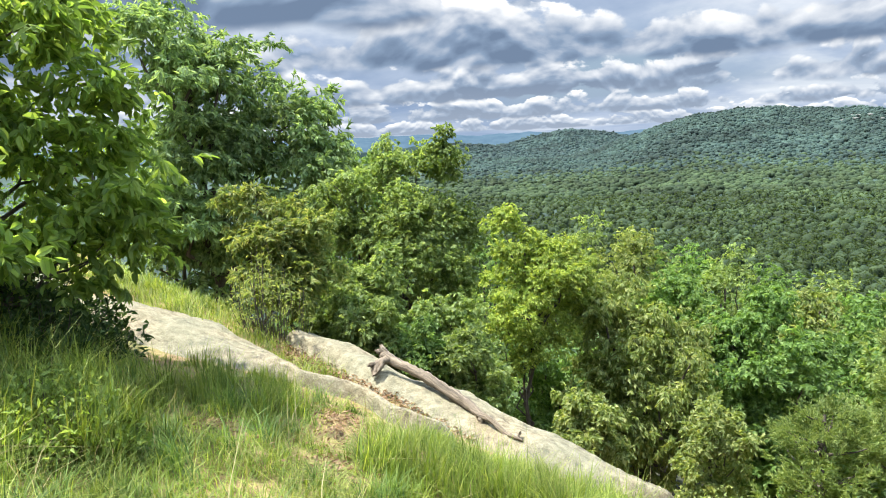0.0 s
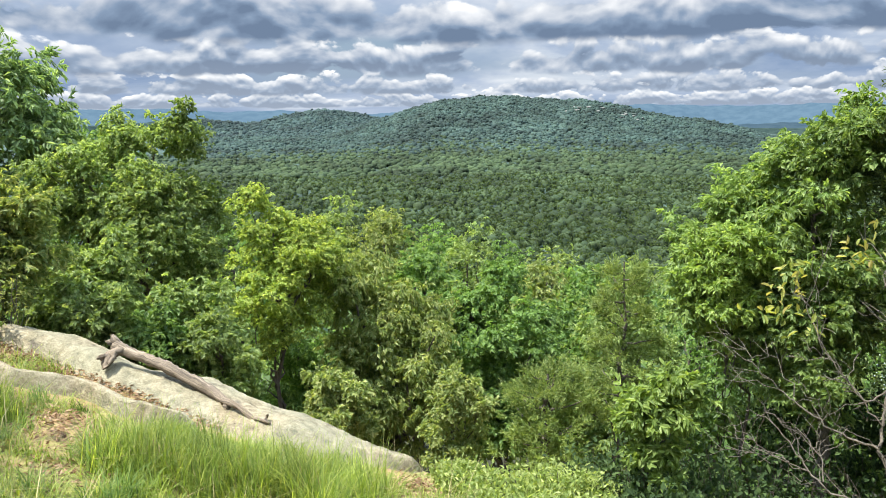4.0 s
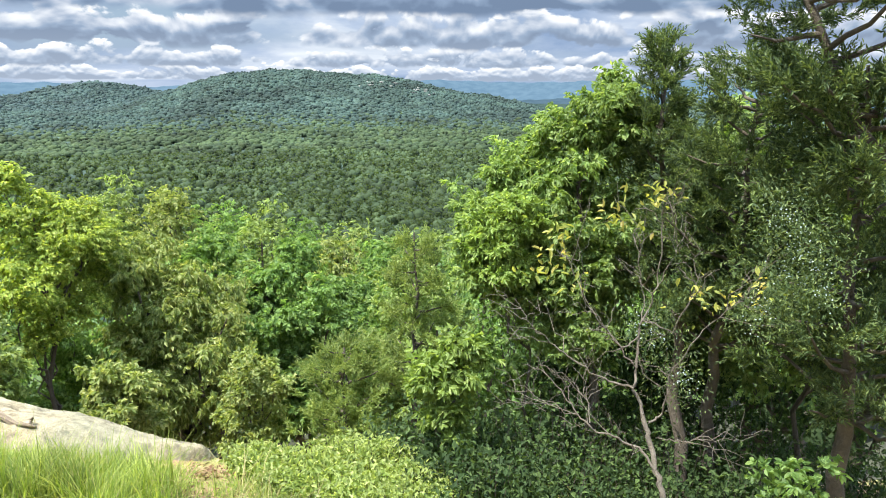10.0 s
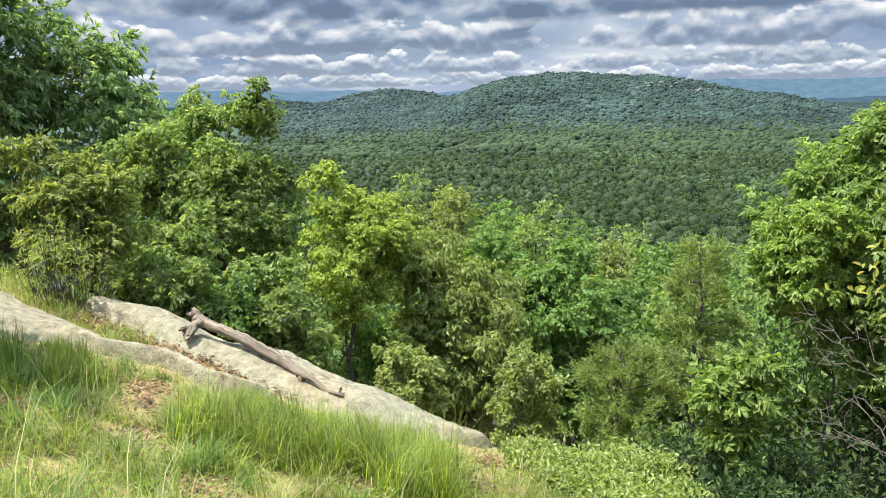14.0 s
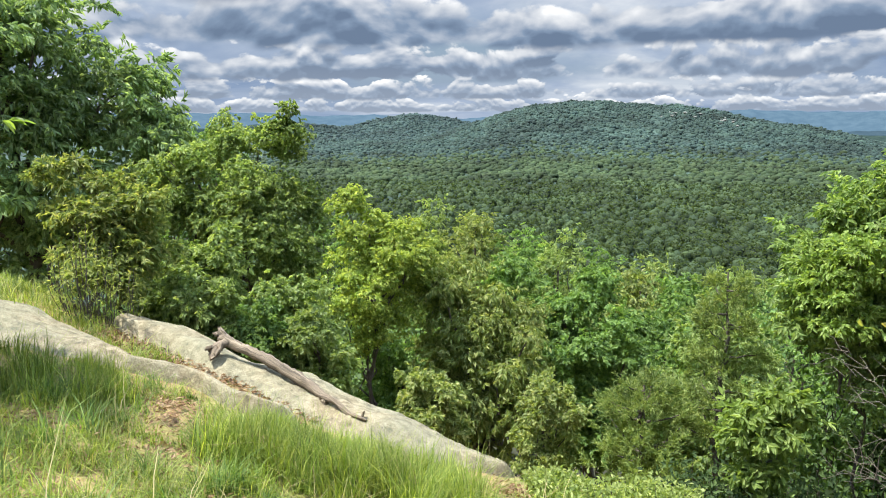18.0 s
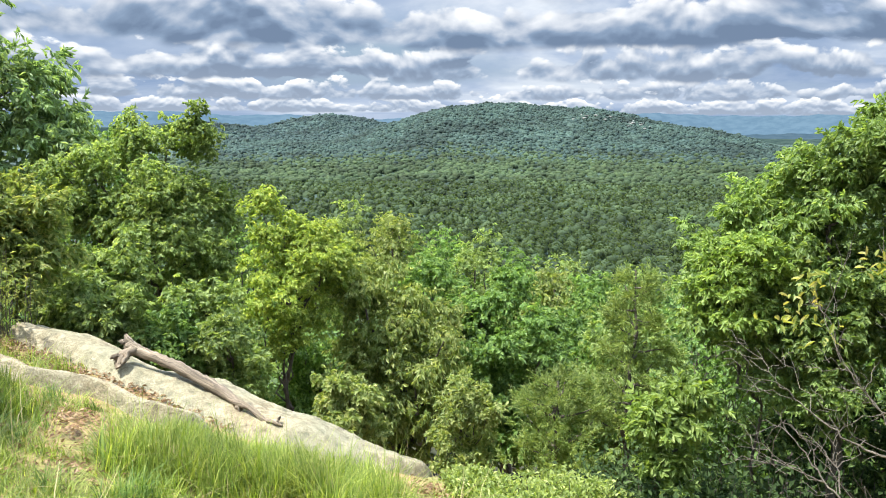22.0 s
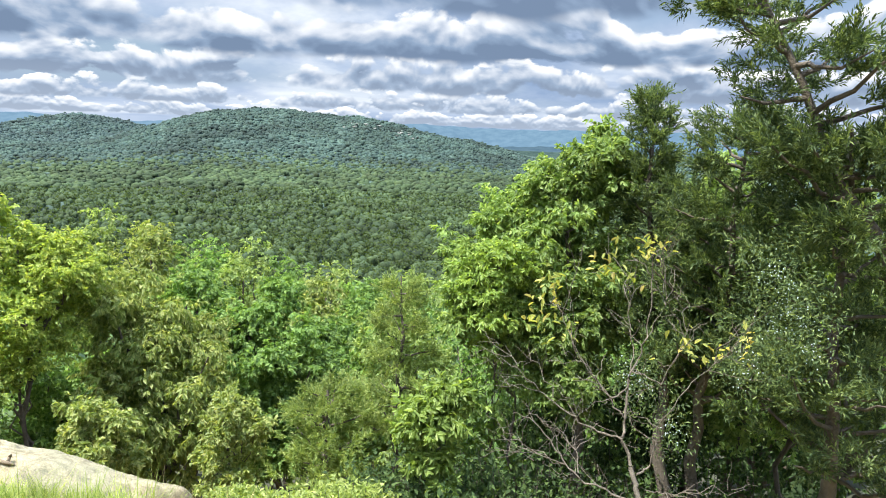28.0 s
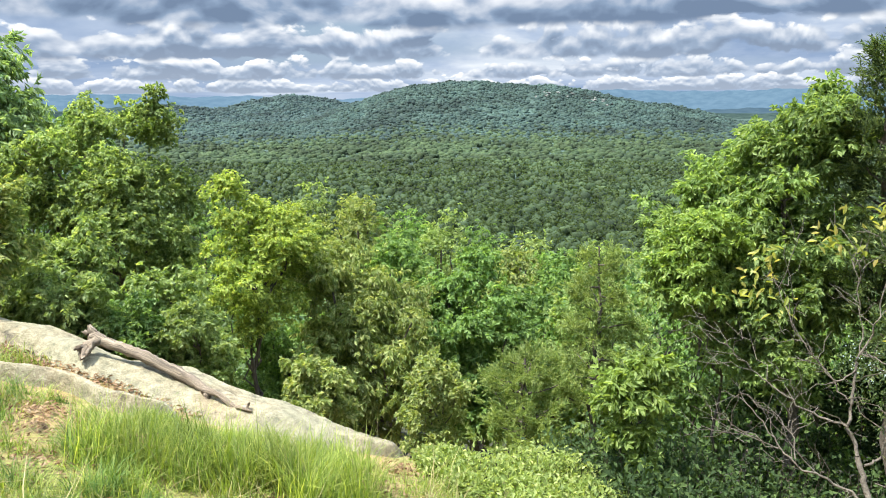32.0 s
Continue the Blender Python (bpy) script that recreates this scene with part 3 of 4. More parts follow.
# ---- trees
def tree(name, label, category, az, d, top, low, wide, mat, leaf=(0.11, 0.05), twigs=900, per=9, bark=M_BARK, trunk=0.09, droop=0.25,
         pads=60, seed=1, lobes=(), size=0.24, group="", foot=None, limbs=14, thick=0.8, open_=0.0):
    """A broadleaf tree: trunk, limbs that reach the leafy pads of the crown, and twigs of single leaves laid over each pad like shingles.
    top, low: elevations of the crown's ends as seen from the lookout; wide: half its width in degrees; open_: how much of the inside stays bare."""
    rng = np.random.default_rng(seed)
    hi, lo = at(az, top, d), at(az, low, d)
    c = np.array((hi + lo) / 2)
    rz, rx = (hi.z - lo.z) / 2, d * math.tan(radians(wide))
    bx, by = (c[0], c[1] + 0.3) if foot is None else foot
    base = Vector((bx, by, ground_at(bx, by) - 0.1))
    th = holder(name, base, label, category, group)
    b0 = np.array(base)
    # pads: uneven, most on the outside of the crown
    u = unit(rng.normal(size=(pads, 3)))
    rad = rng.uniform(0.38 + open_, 0.98, (pads, 1))
    wave = np.array([noise.noise((q[0] * 1.9 + seed, q[1] * 1.9, q[2] * 1.9)) for q in u])[:, None]
    cc = c + u * rad * (1 + .55 * wave) * np.array([rx, rx, rz])
    rs = size * (rx * rz) ** 0.5 * rng.uniform(0.55, 1.35, pads)
    for la, le, lr in lobes:
        m = max(3, pads // 10)
        q = np.array(at(la, le, d + rng.uniform(-.3, .3)))
        cc = np.concatenate([cc, q + rng.normal(0, lr * .55, (m, 3))])
        rs = np.concatenate([rs, lr * rng.uniform(.35, .75, m)])
    # trunk and limbs
    tip = np.array([c[0], c[1], c[2] + rz * 0.65])
    tp = bent(b0, tip, 0.0, 12, rng, 0.02)
    v, f = tube(tp - b0, np.linspace(trunk, trunk * .22, 12), 9)
    part("trunk", mesh_np("trunk", v, f, bark), th)
    for k in rng.permutation(len(cc))[:limbs]:
        h = np.clip((cc[k][2] - b0[2]) / max(tip[2] - b0[2], .1) - rng.uniform(.12, .3), .15, .92)
        j = h * 11
        a = tp[int(j)] + (tp[min(int(j) + 1, 11)] - tp[int(j)]) * (j - int(j))
        v, f = tube(bent(a, cc[k], -0.05, 7, rng, 0.05) - b0, np.linspace(trunk * .4, trunk * .07, 7), 5)
        part("limb", mesh_np("limb", v, f, bark), th)
    # twigs over the upper and outer side of each pad, a few shoots beyond
    w = rs ** 1.8 / (rs ** 1.8).sum()
    k = rng.choice(len(cc), twigs, p=w)
    o = rng.normal(size=(twigs, 3))
    o[:, 2] = np.abs(o[:, 2]) * np.where(rng.uniform(0, 1, twigs) < .7, 1, -.8)
    o = unit(o + .35 * unit(cc[k] - c))
    far = np.where(rng.uniform(0, 1, twigs) < .07, rng.uniform(1.15, 1.7, twigs), rng.uniform(.3, 1.08, twigs))
    t0 = cc[k] + o * (rs[k] * far)[:, None] * np.array([1.1, 1.1, thick])
    face = unit(o * np.array([.7, .7, .6]) + np.array([0, 0, .5]) + .4 * rng.normal(size=(twigs, 3)))
    grow = unit(o * np.array([1, 1, .25]) + .45 * rng.normal(size=(twigs, 3)) + np.array([0, 0, -.1]))
    grow = unit(grow - face * (grow * face).sum(-1, keepdims=True) * .8)
    side = np.cross(face, grow)
    tl = leaf[0] * rng.uniform(.8, 1.9, twigs)
    q = rng.uniform(0.05, 1.0, (twigs, per)) ** .8
    ang = np.where(np.arange(per) % 2 == 0, 1, -1)[None] * rng.uniform(.15, 1.25, (twigs, per))
    p = (t0[:, None] + grow[:, None] * (tl[:, None] * q)[..., None]).reshape(-1, 3)
    dd = (np.cos(ang)[..., None] * grow[:, None] + np.sin(ang)[..., None] * side[:, None] + .2 * rng.normal(size=(twigs, per, 3)) + np.array([0, 0, -droop])).reshape(-1, 3)
    v, f = leaves(p - b0, dd, leaf[0], leaf[1], rng=rng, plain=d > 5.6, face=np.repeat(face, per, 0))
    part("crown", mesh_np("crown", v, f, mat, False), th)
    return th


def conifer(name, label, az, d, top, low, wide, mat, plumes=2600, seed=1, trunk=0.07, group="", shape=0.8, ragged=0.3, foot=None, nb=64, spray=(.11, .24), needle=(.042, .0105), rise=(.1, .7), bow=0.0):
    """A red cedar: upswept branches, each ending in feathery plumes, with gaps between them."""
    rng = np.random.default_rng(seed)
    hi, lo = np.array(at(az, top, d)), np.array(at(az, low, d))
    bx, by = (lo[0], lo[1]) if foot is None else foot
    b0 = np.array((bx, by, ground_at(bx, by) - 0.1))
    th = holder(name, Vector(b0), label, "cedar tree", group)
    H = hi[2] - b0[2]
    tp = bent(b0, hi, bow, 12, rng, 0.012)
    v, f = tube(tp - b0, np.linspace(trunk, trunk * .14, 12), 9)
    part("trunk", mesh_np("trunk", v, f, M_BARK), th)
    R0 = d * math.tan(radians(wide))
    h0 = (lo[2] - b0[2]) / H
    starts, ends, size = [], [], []
    for i in range(nb):
        h = h0 + (0.985 - h0) * (i + rng.uniform(0, .8)) / nb
        j = h * 11
        a = tp[int(j)] + (tp[min(int(j) + 1, 11)] - tp[int(j)]) * (j - int(j))
        L = R0 * min(1.0, ((1 - h) / (1 - h0) * 1.25) ** shape) * rng.uniform(1 - ragged, 1 + ragged * .6) + .06
        ang = i * 2.4 + rng.uniform(-.4, .4)
        b = a + np.array([math.cos(ang) * L, math.sin(ang) * L, L * rng.uniform(*rise)])
        if i % 2 == 0:
            v, f = tube(bent(a, b, -.06, 6, rng, .03) - b0, np.linspace(trunk * .26, .004, 6), 5)
            part("limb", mesh_np("limb", v, f, M_BARK), th)
        # side branches along the limb, each a little spray of its own
        for _ in range(max(3, int(L * 11))):
            s0 = rng.uniform(.25, 1.0)
            m = a + (b - a) * s0
            g = unit(unit(b - a) * .8 + .75 * rng.normal(size=3) * np.array([1, 1, .55]) + np.array([0, 0, .3]))
            ln = rng.uniform(.4, 1.0) * min(.34, .16 + .3 * L) * (1.25 - .6 * s0)
            starts.append(m), ends.append(m + g * ln), size.append(ln)
    starts, ends, size = np.array(starts), np.array(ends), np.array(size)
    k = rng.choice(len(size), plumes, p=size / size.sum())
    s = rng.uniform(.1, 1.0, (plumes, 1)) ** .8
    p0 = starts[k] + (ends[k] - starts[k]) * s + rng.normal(0, .016, (plumes, 3))
    g = unit(unit(ends[k] - starts[k]) + .5 * rng.normal(size=(plumes, 3)) + np.array([0, 0, .28]))
    per = 10
    q = np.linspace(0, 1, per)[None, :, None] * rng.uniform(*spray, (plumes, 1, 1)) * .5
    p = (p0[:, None] + g[:, None] * q).reshape(-1, 3)
    dd = (g[:, None] * 1.1 + .75 * unit(rng.normal(size=(plumes, per, 3)))).reshape(-1, 3)
    v, f = leaves(p - b0, dd, needle[0], needle[1], rng=rng, plain=True)
    part("crown", mesh_np("crown", v, f, mat, False), th)
    return th


tree("near_tree", "young tree with large bright green leaves beside the ledge", "tree", -59.5, 5.0, 17, -9.5, 11.5, M_NEAR, (0.088, 0.044), 2900, 7,
     trunk=0.045, pads=64, seed=11, size=0.2, limbs=22, foot=(-3.95, 3.05), droop=.4,
     lobes=[(-49, 9.5, .26), (-47.5, 7, .26), (-45.5, 3, .24), (-44.5, -.5, .22), (-43, -3.5, .2), (-44.2, -7, .18), (-46.5, -9.6, .12), (-48, -5, .28), (-50, 2, .3), (-52, -8, .26)])
tree("oak_tree", "grey-green oak rising above the other trees", "oak tree", -38.8, 11.5, 7.6, -13, 4.8, M_OAK, (0.12, 0.045), 5400, 9, pads=96, seed=12,
     lobes=[(-30.6, 1.6, .45), (-29.6, -1.6, .4), (-32, -4.5, .5), (-40.8, 7.8, .45), (-36.8, 7.0, .4), (-38.8, 6.3, .5), (-34.6, 2.8, .45), (-33, 0, .5)], trunk=0.14, size=0.2, droop=.45)
tree("small_tree", "small tree with yellowish leaf tips at the brink", "tree", -33.4, 7.0, -4.6, -13.5, 3.5, M_TIPPED, (0.06, 0.026), 2600, 9, pads=44, seed=13, trunk=0.035, lobes=[(-36, -5.2, .14), (-30.6, -6.8, .16)])
tree("slope_tree", "rounded green crown behind the feathery tree", "tree", -25.6, 16, 0.4, -12, 2.6, M_GREEN, (0.085, 0.046), 1600, 9, pads=40, seed=19)
tree("leaning_tree", "tall thin-leaved green tree with a feathery top", "tree", -23.6, 9.8, -3.0, -19, 5.0, M_FEATHER, (0.055, 0.030), 9600, 9, pads=130, seed=14, trunk=0.08, size=0.17, open_=.1,
     lobes=[(-20.9, -2.6, .24), (-20.3, -1.0, .14), (-20.1, 0.1, .07), (-27.5, -4.0, .3), (-22.4, -1.6, .14), (-19.4, -7.5, .28), (-28.6, -6.5, .3), (-24.5, -2.2, .25), (-19.6, -11, .3)])
tree("yellow_tree", "yellow-green young tree with a thin dark trunk", "tree", -14.2, 8.7, -7.4, -19, 3.9, M_YELLOW, (0.048, 0.025), 4600, 9, pads=100, seed=15, trunk=0.045, size=0.135, open_=.12,
     foot=(-2.23, 8.3), lobes=[(-11.6, -10.6, .26), (-15.6, -7.2, .14), (-10.8, -12, .24), (-12.6, -9.8, .22)])
tree("chestnut_oak", "leafy tree with long drooping leaves", "tree", -5.6, 9.4, -13.0, -28, 4.6, M_DROOP, (0.078, 0.029), 6400, 9, pads=120, seed=16, droop=.8, size=0.18, lobes=[(-8.6, -13.6, .3), (-1.8, -17, .3)])
tree("green_tree", "dense bright green broadleaf tree", "tree", 3.6, 9.8, -14.2, -28.5, 4.4, M_GREEN, (0.065, 0.038), 6400, 9, pads=110, seed=17, size=0.19, lobes=[(3.2, -14.0, .3), (6.4, -17, .3), (0.6, -16.4, .3)])
tree("brink_tree", "low leafy tree just below the ledge", "tree", -20.3, 7.5, -12.5, -24, 3.6, M_FEATHER, (0.055, 0.031), 3000, 9, pads=60, seed=29, trunk=.04)
tree("brink_tree", "low leafy tree just below the ledge", "tree", -28.2, 7.9, -9, -19, 3.9, M_FEATHER, (0.058, 0.032), 2800, 9, pads=60, seed=30, trunk=.035)
tree("brink_tree", "leafy undergrowth tree below the ledge", "tree", -11.5, 11.5, -15, -27, 4.8, M_GREEN, (0.075, 0.04), 2600, 9, pads=60, seed=39, trunk=.05)
# the darkest-leaved saplings carry the shade below the hickory in their colour
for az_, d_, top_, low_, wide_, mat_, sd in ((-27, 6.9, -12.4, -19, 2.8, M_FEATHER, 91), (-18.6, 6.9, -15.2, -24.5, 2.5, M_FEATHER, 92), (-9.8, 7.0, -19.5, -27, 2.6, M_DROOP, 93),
                                             (-23, 7.0, -13.8, -21.5, 2.4, M_GREEN, 94), (0.2, 7.6, -20.5, -28.5, 2.6, M_DROOP, 95), (20.5, 8.0, -12.5, -28, 4.2, M_GREEN, 96), (27, 7.6, -13, -28, 4.4, M_UNDERSHADE, 97),
                                             (34, 7.4, -12, -28, 4.6, M_UNDERSHADE, 98)):
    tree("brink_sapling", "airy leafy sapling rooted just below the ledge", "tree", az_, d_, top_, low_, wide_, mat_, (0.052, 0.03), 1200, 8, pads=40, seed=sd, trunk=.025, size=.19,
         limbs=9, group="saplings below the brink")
BACK = [(41.5, 9.5, -13, 5.5, M_UNDERSHADE), (-40.5, 12.5, -4.5, 4, M_OAK), (-45, 14, 1, 7, M_OAK), (-54, 13, 3, 7, M_GREEN), (-29, 17, -4.5, 4, M_FEATHER), (-17.4, 17, -8.6, 3.0, M_GREEN), (-13.4, 19, -8.0, 2.6, M_DROOP), (-9.7, 17, -7.6, 2.5, M_FEATHER), (-6.0, 16.5, -8.0, 2.5, M_DROOP),
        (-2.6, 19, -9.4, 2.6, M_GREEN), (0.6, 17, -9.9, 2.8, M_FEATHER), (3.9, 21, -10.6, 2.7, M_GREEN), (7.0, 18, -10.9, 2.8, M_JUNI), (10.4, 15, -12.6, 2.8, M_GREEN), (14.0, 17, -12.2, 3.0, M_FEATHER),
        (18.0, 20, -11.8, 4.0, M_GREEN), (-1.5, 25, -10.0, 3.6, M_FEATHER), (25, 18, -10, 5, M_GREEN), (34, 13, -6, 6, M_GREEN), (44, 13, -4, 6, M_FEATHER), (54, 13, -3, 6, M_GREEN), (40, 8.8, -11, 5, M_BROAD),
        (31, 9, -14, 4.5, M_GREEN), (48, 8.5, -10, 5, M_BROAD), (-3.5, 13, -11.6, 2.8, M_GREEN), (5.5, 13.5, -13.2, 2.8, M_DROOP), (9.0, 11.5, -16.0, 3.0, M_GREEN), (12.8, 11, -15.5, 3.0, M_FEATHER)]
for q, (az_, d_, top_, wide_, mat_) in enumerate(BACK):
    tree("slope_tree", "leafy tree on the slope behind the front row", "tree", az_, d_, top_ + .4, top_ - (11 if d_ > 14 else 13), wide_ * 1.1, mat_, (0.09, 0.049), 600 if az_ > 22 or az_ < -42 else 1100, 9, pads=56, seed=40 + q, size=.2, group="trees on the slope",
         lobes=[(az_ + .2 * wide_, top_ - .7, .4), (az_ - .4 * wide_, top_ - 1.2, .4)])
conifer("juniper_tree", "loose yellow-green juniper with a dark stem", 13.2, 7.4, -11.8, -26, 2.6, M_JUNI, 1700, seed=21, shape=.7, nb=48, trunk=.05, ragged=.5)
conifer("juniper_tree", "low yellow-green juniper bush", 7.6, 7.0, -20.6, -29, 3.0, M_JUNI, 1800, seed=26, shape=.5, nb=40)
tree("sapling", "bright lime sapling with broad leaves", "tree", 16.8, 5.4, -19.2, -28, 2.4, M_LIME, (0.062, 0.03), 560, 8, pads=34, seed=22, size=.15, trunk=.016, limbs=10, open_=.15)
tree("hickory_tree", "tall bright green tree with drooping leaflets", "tree", 26.0, 6.4, -4.6, -22, 5.6, M_BROAD, (0.058, 0.026), 9000, 9, pads=140, seed=23, foot=(2.75, 5.0), droop=.4,
     lobes=[(28.2, -2.0, .16), (28.3, -.4, .08), (21.0, -7.4, .16), (18.2, -9.7, .12), (19.2, -11.5, .18), (23.8, -4.4, .18), (26.6, -4.2, .2), (22, -7, .2), (29.5, -3.5, .2), (19.5, -14, .25)],
     trunk=0.045, size=0.17, open_=.08)
# the hickory's low left branch as an added tree, lime colour for its sunlight
tree("sapling", "lime-leaved stand-in for the sunlit low branch of the taller tree", "tree", 21.0, 5.9, -7.6, -17, 2.4, M_LIME, (0.05, 0.024), 1000, 8, pads=50, seed=28, size=.14, trunk=.018, foot=(2.5, 5.6), open_=.2)
tree("sapling", "bright broad-leaved sapling at the foot of the cedars", "tree", 44.2, 4.6, -25.5, -31, 2.4, M_GREEN, (0.045, 0.03), 130, 7, pads=26, seed=33, size=.15, trunk=.012, limbs=8, open_=.2)
tree("understorey_tree", "green broadleaf tree growing among the cedars", "tree", 37.5, 6.9, -1.5, -22, 5.0, M_BROAD, (0.06, 0.032), 3200, 8, pads=60, seed=34, size=.17, trunk=.035, open_=.1)
tree("understorey_tree", "green broadleaf tree growing among the cedars", "tree", 44.5, 6.4, -1.5, -22, 4.5, M_BROAD, (0.06, 0.032), 2600, 8, pads=50, seed=35, size=.17, trunk=.03, open_=.1)
conifer("cedar_tree", "dark slender red cedar with a ragged leaning top", 31.4, 6.2, 2.4, -16, 3.0, M_CEDAR, 3400, seed=24, shape=1.05, foot=(3.3, 4.6), nb=70, bow=.0, ragged=.35, trunk=.06)
conifer("cedar_tree", "dark red cedar beside the clearing, dappled with sun", 38.6, 5.4, 1.4, -22, 6.0, M_CEDAR, 5600, seed=31, shape=.55, foot=(3.6, 4.8), nb=84, ragged=.4, trunk=.06)
conifer("cedar_tree", "large dark leaning red cedar with pale berries", 36.8, 4.7, 13.5, -8, 6.5, M_CEDAR, 4200, seed=25, trunk=.075, shape=.45, foot=(4.75, 2.5), nb=60, ragged=.45, rise=(-.1, .7))
conifer("cedar_tree", "dark red cedar filling the edge of the clearing", 45, 4.7, 0.5, -27, 7.0, M_CEDAR, 3800, seed=32, shape=.5, nb=70, ragged=.4, foot=(3.75, 3.55))
conifer("cedar_tree", "dark red cedar filling the edge of the clearing", 53, 6.5, 9, -27, 7, M_CEDAR, 1500, seed=27, shape=.6)


# ---- pale berries on the big cedar
def berries():
    rng = np.random.default_rng(131)
    tv, keep = dome(6, 3)
    spots = [(31.9, -18.3, 4.6), (33.2, -19.0, 4.6), (41.2, -9.8, 4.0), (42.4, -10.9, 4.0), (40.6, -16.3, 4.2), (43.7, -12.6, 4.0), (35.4, -21.6, 4.5), (42.3, -13.2, 4.0), (44.5, -14.6, 4.0)]
    for a, e, d in spots:
        c = np.array(at(a, e, d))
        th = holder("berry_spray", Vector(c), "cedar spray hung with pale blue-white berries", "berries", "berry sprays on the cedar")
        p = rng.normal(0, .04, (38, 3)) * np.array([1, 1, 1.2])
        b = tv[None] * rng.uniform(.0026, .0042, (38, 1, 1)) + p[:, None]
        g = keep[None] + (np.arange(38) * len(tv))[:, None, None]
        part("berry", mesh_np("berry", b.reshape(-1, 3), g.reshape(-1, 3), M_BERRY), th)["kind"] = "stuff"
        q = rng.normal(0, .09, (420, 3)) * np.array([1, 1, 1.2])
        v, f = leaves(q, rng.normal(size=(420, 3)) + np.array([0, 0, .4]), .03, .009, rng=rng, plain=True)
        part("spray", mesh_np("spray", v, f, M_CEDAR, False), th)["kind"] = "stuff"


berries()


# ---- the dead sapling and its few yellow leaves
def build_dead_tree():
    rng = np.random.default_rng(61)
    D = 4.3
    at_stand = Vector((0.177, -0.008, -0.063))
    foot = at(33.4, -33, D)
    b0 = np.array((foot.x, foot.y, ground_at(foot.x, foot.y) - 0.05))
    th = holder("dead_tree", Vector(b0), "bare grey dead tree with thin branches and few yellow leaves", "tree")
    stems = [
        (.045, .034, [(32.7, -30.5), (32.0, -28.4), (31.0, -25.8), (30.5, -24.4)]),
        (.032, .006, [(30.5, -24.4), (29.7, -22.6), (29.7, -21.0), (29.8, -18.7), (30.0, -17.5), (31.0, -14.8), (31.0, -11.0), (30.9, -8.3)]),
        (.02, .004, [(29.7, -22.6), (27.5, -22.2), (25.2, -21.1), (23.3, -20.0), (21.3, -18.3), (19.9, -16.4)]),
        (.024, .005, [(32.0, -28.4), (30.6, -26.9), (28.7, -26.3), (26.8, -26.0), (25.4, -24.9), (24.3, -23.5), (22.4, -21.8), (20.8, -21.5)]),
        (.011, .003, [(25.4, -24.9), (22.9, -24.4), (20.1, -24.0)]),
        (.011, .003, [(26.4, -25.4), (26.0, -23.1), (25.4, -21.7)]),
        (.014, .004, [(29.8, -18.7), (28.6, -19.7), (26.9, -18.0), (25.3, -16.3), (24.3, -13.7), (23.9, -12.8)]),
        (.012, .004, [(29.7, -21.0), (27.9, -19.1), (26.3, -17.2), (25.0, -15.8)]),
        (.022, .009, [(31.0, -24.9), (32.0, -24.2), (32.3, -22.5), (32.3, -21.3)]),
        (.013, .004, [(30.0, -17.5), (32.4, -18.2), (33.6, -15.4), (34.0, -13.4)]),
        (.010, .003, [(32.3, -21.3), (34.2, -18.3), (36.5, -15.7), (38.1, -14.7)]),
        (.010, .003, [(31.8, -25.9), (34.2, -25.9), (36.1, -24.5)]),
        (.012, .003, [(29.8, -18.7), (30.1, -15.7), (29.1, -11.7), (29.4, -9.6)]),
        (.008, .003, [(31.0, -14.8), (32.2, -12.3), (31.8, -10.9)]),
    ]
    for q, (r0, r1, way) in enumerate(stems):
        dd = D + np.cumsum(rng.uniform(-.07, .07, len(way)))
        if q < 2 or q == 3:
            dd = D + 0 * dd
        pts = np.array([tuple(at(a, e, d) + at_stand) for (a, e), d in zip(way, dd)])
        if q == 0:
            pts = np.concatenate([[b0], pts])
        s = np.linspace(0, 1, len(pts) * 4)
        p = np.stack([np.interp(s, np.linspace(0, 1, len(pts)), pts[:, k]) for k in range(3)], -1)
        p[1:-1] += rng.normal(0, .006, (len(p) - 2, 3))
        v, f = tube(p - b0, np.linspace(r0, r1, len(p)) * (.40 if q == 0 else .32), 8)
        limb = part("trunk" if q == 0 else "branch", mesh_np("branch", v, f, M_PALE), th)
        if q == 0:
            continue
        twig = []
        for k in range(2 + int(1.1 * len(pts))):
            j = rng.integers(3, len(p) - 1)
            t = unit(p[j] - p[j - 1])
            g = unit(t * .8 + .9 * unit(rng.normal(size=3)) + np.array([0, 0, .2]))
            L = rng.uniform(.12, .42)
            e = p[j] + g * L
            twig.append(tube(bent(p[j], e, .03, 6, rng, .06) - b0, np.linspace(.0026, .0009, 6), 4))
            for _ in range(2):
                m = p[j] + g * L * rng.uniform(.3, .8)
                twig.append(tube(bent(m, m + unit(g + .9 * rng.normal(size=3)) * L * .45, .02, 4, rng, .06) - b0, np.linspace(.002, .0007, 4), 4))
        v, f = joined(twig)
        part("twig", mesh_np("twig", v, f, M_PALE), limb)["kind"] = "stuff"
    p, dd = [], []
    for a, e in [(27.3, -9.7), (28.6, -10.1), (22.8, -11.2), (23.5, -12.5), (21.8, -13.8), (24.3, -14.6), (29.9, -7.9), (31.2, -8.2), (33.8, -14.8), (35.9, -15.1), (38.2, -14.4)]:
        c = np.array(at(a, e, D) + at_stand)
        m = 15
        p.append(c + rng.normal(0, .055, (m, 3)))
        dd.append(rng.normal(size=(m, 3)) + np.array([0, 0, -.7]))
    v, f = leaves(np.concatenate(p) - b0, np.concatenate(dd), .055, .026, rng=rng)
    part("yellow_leaves", mesh_np("yellow_leaves", v, f, M_TIP, False), th)


build_dead_tree()


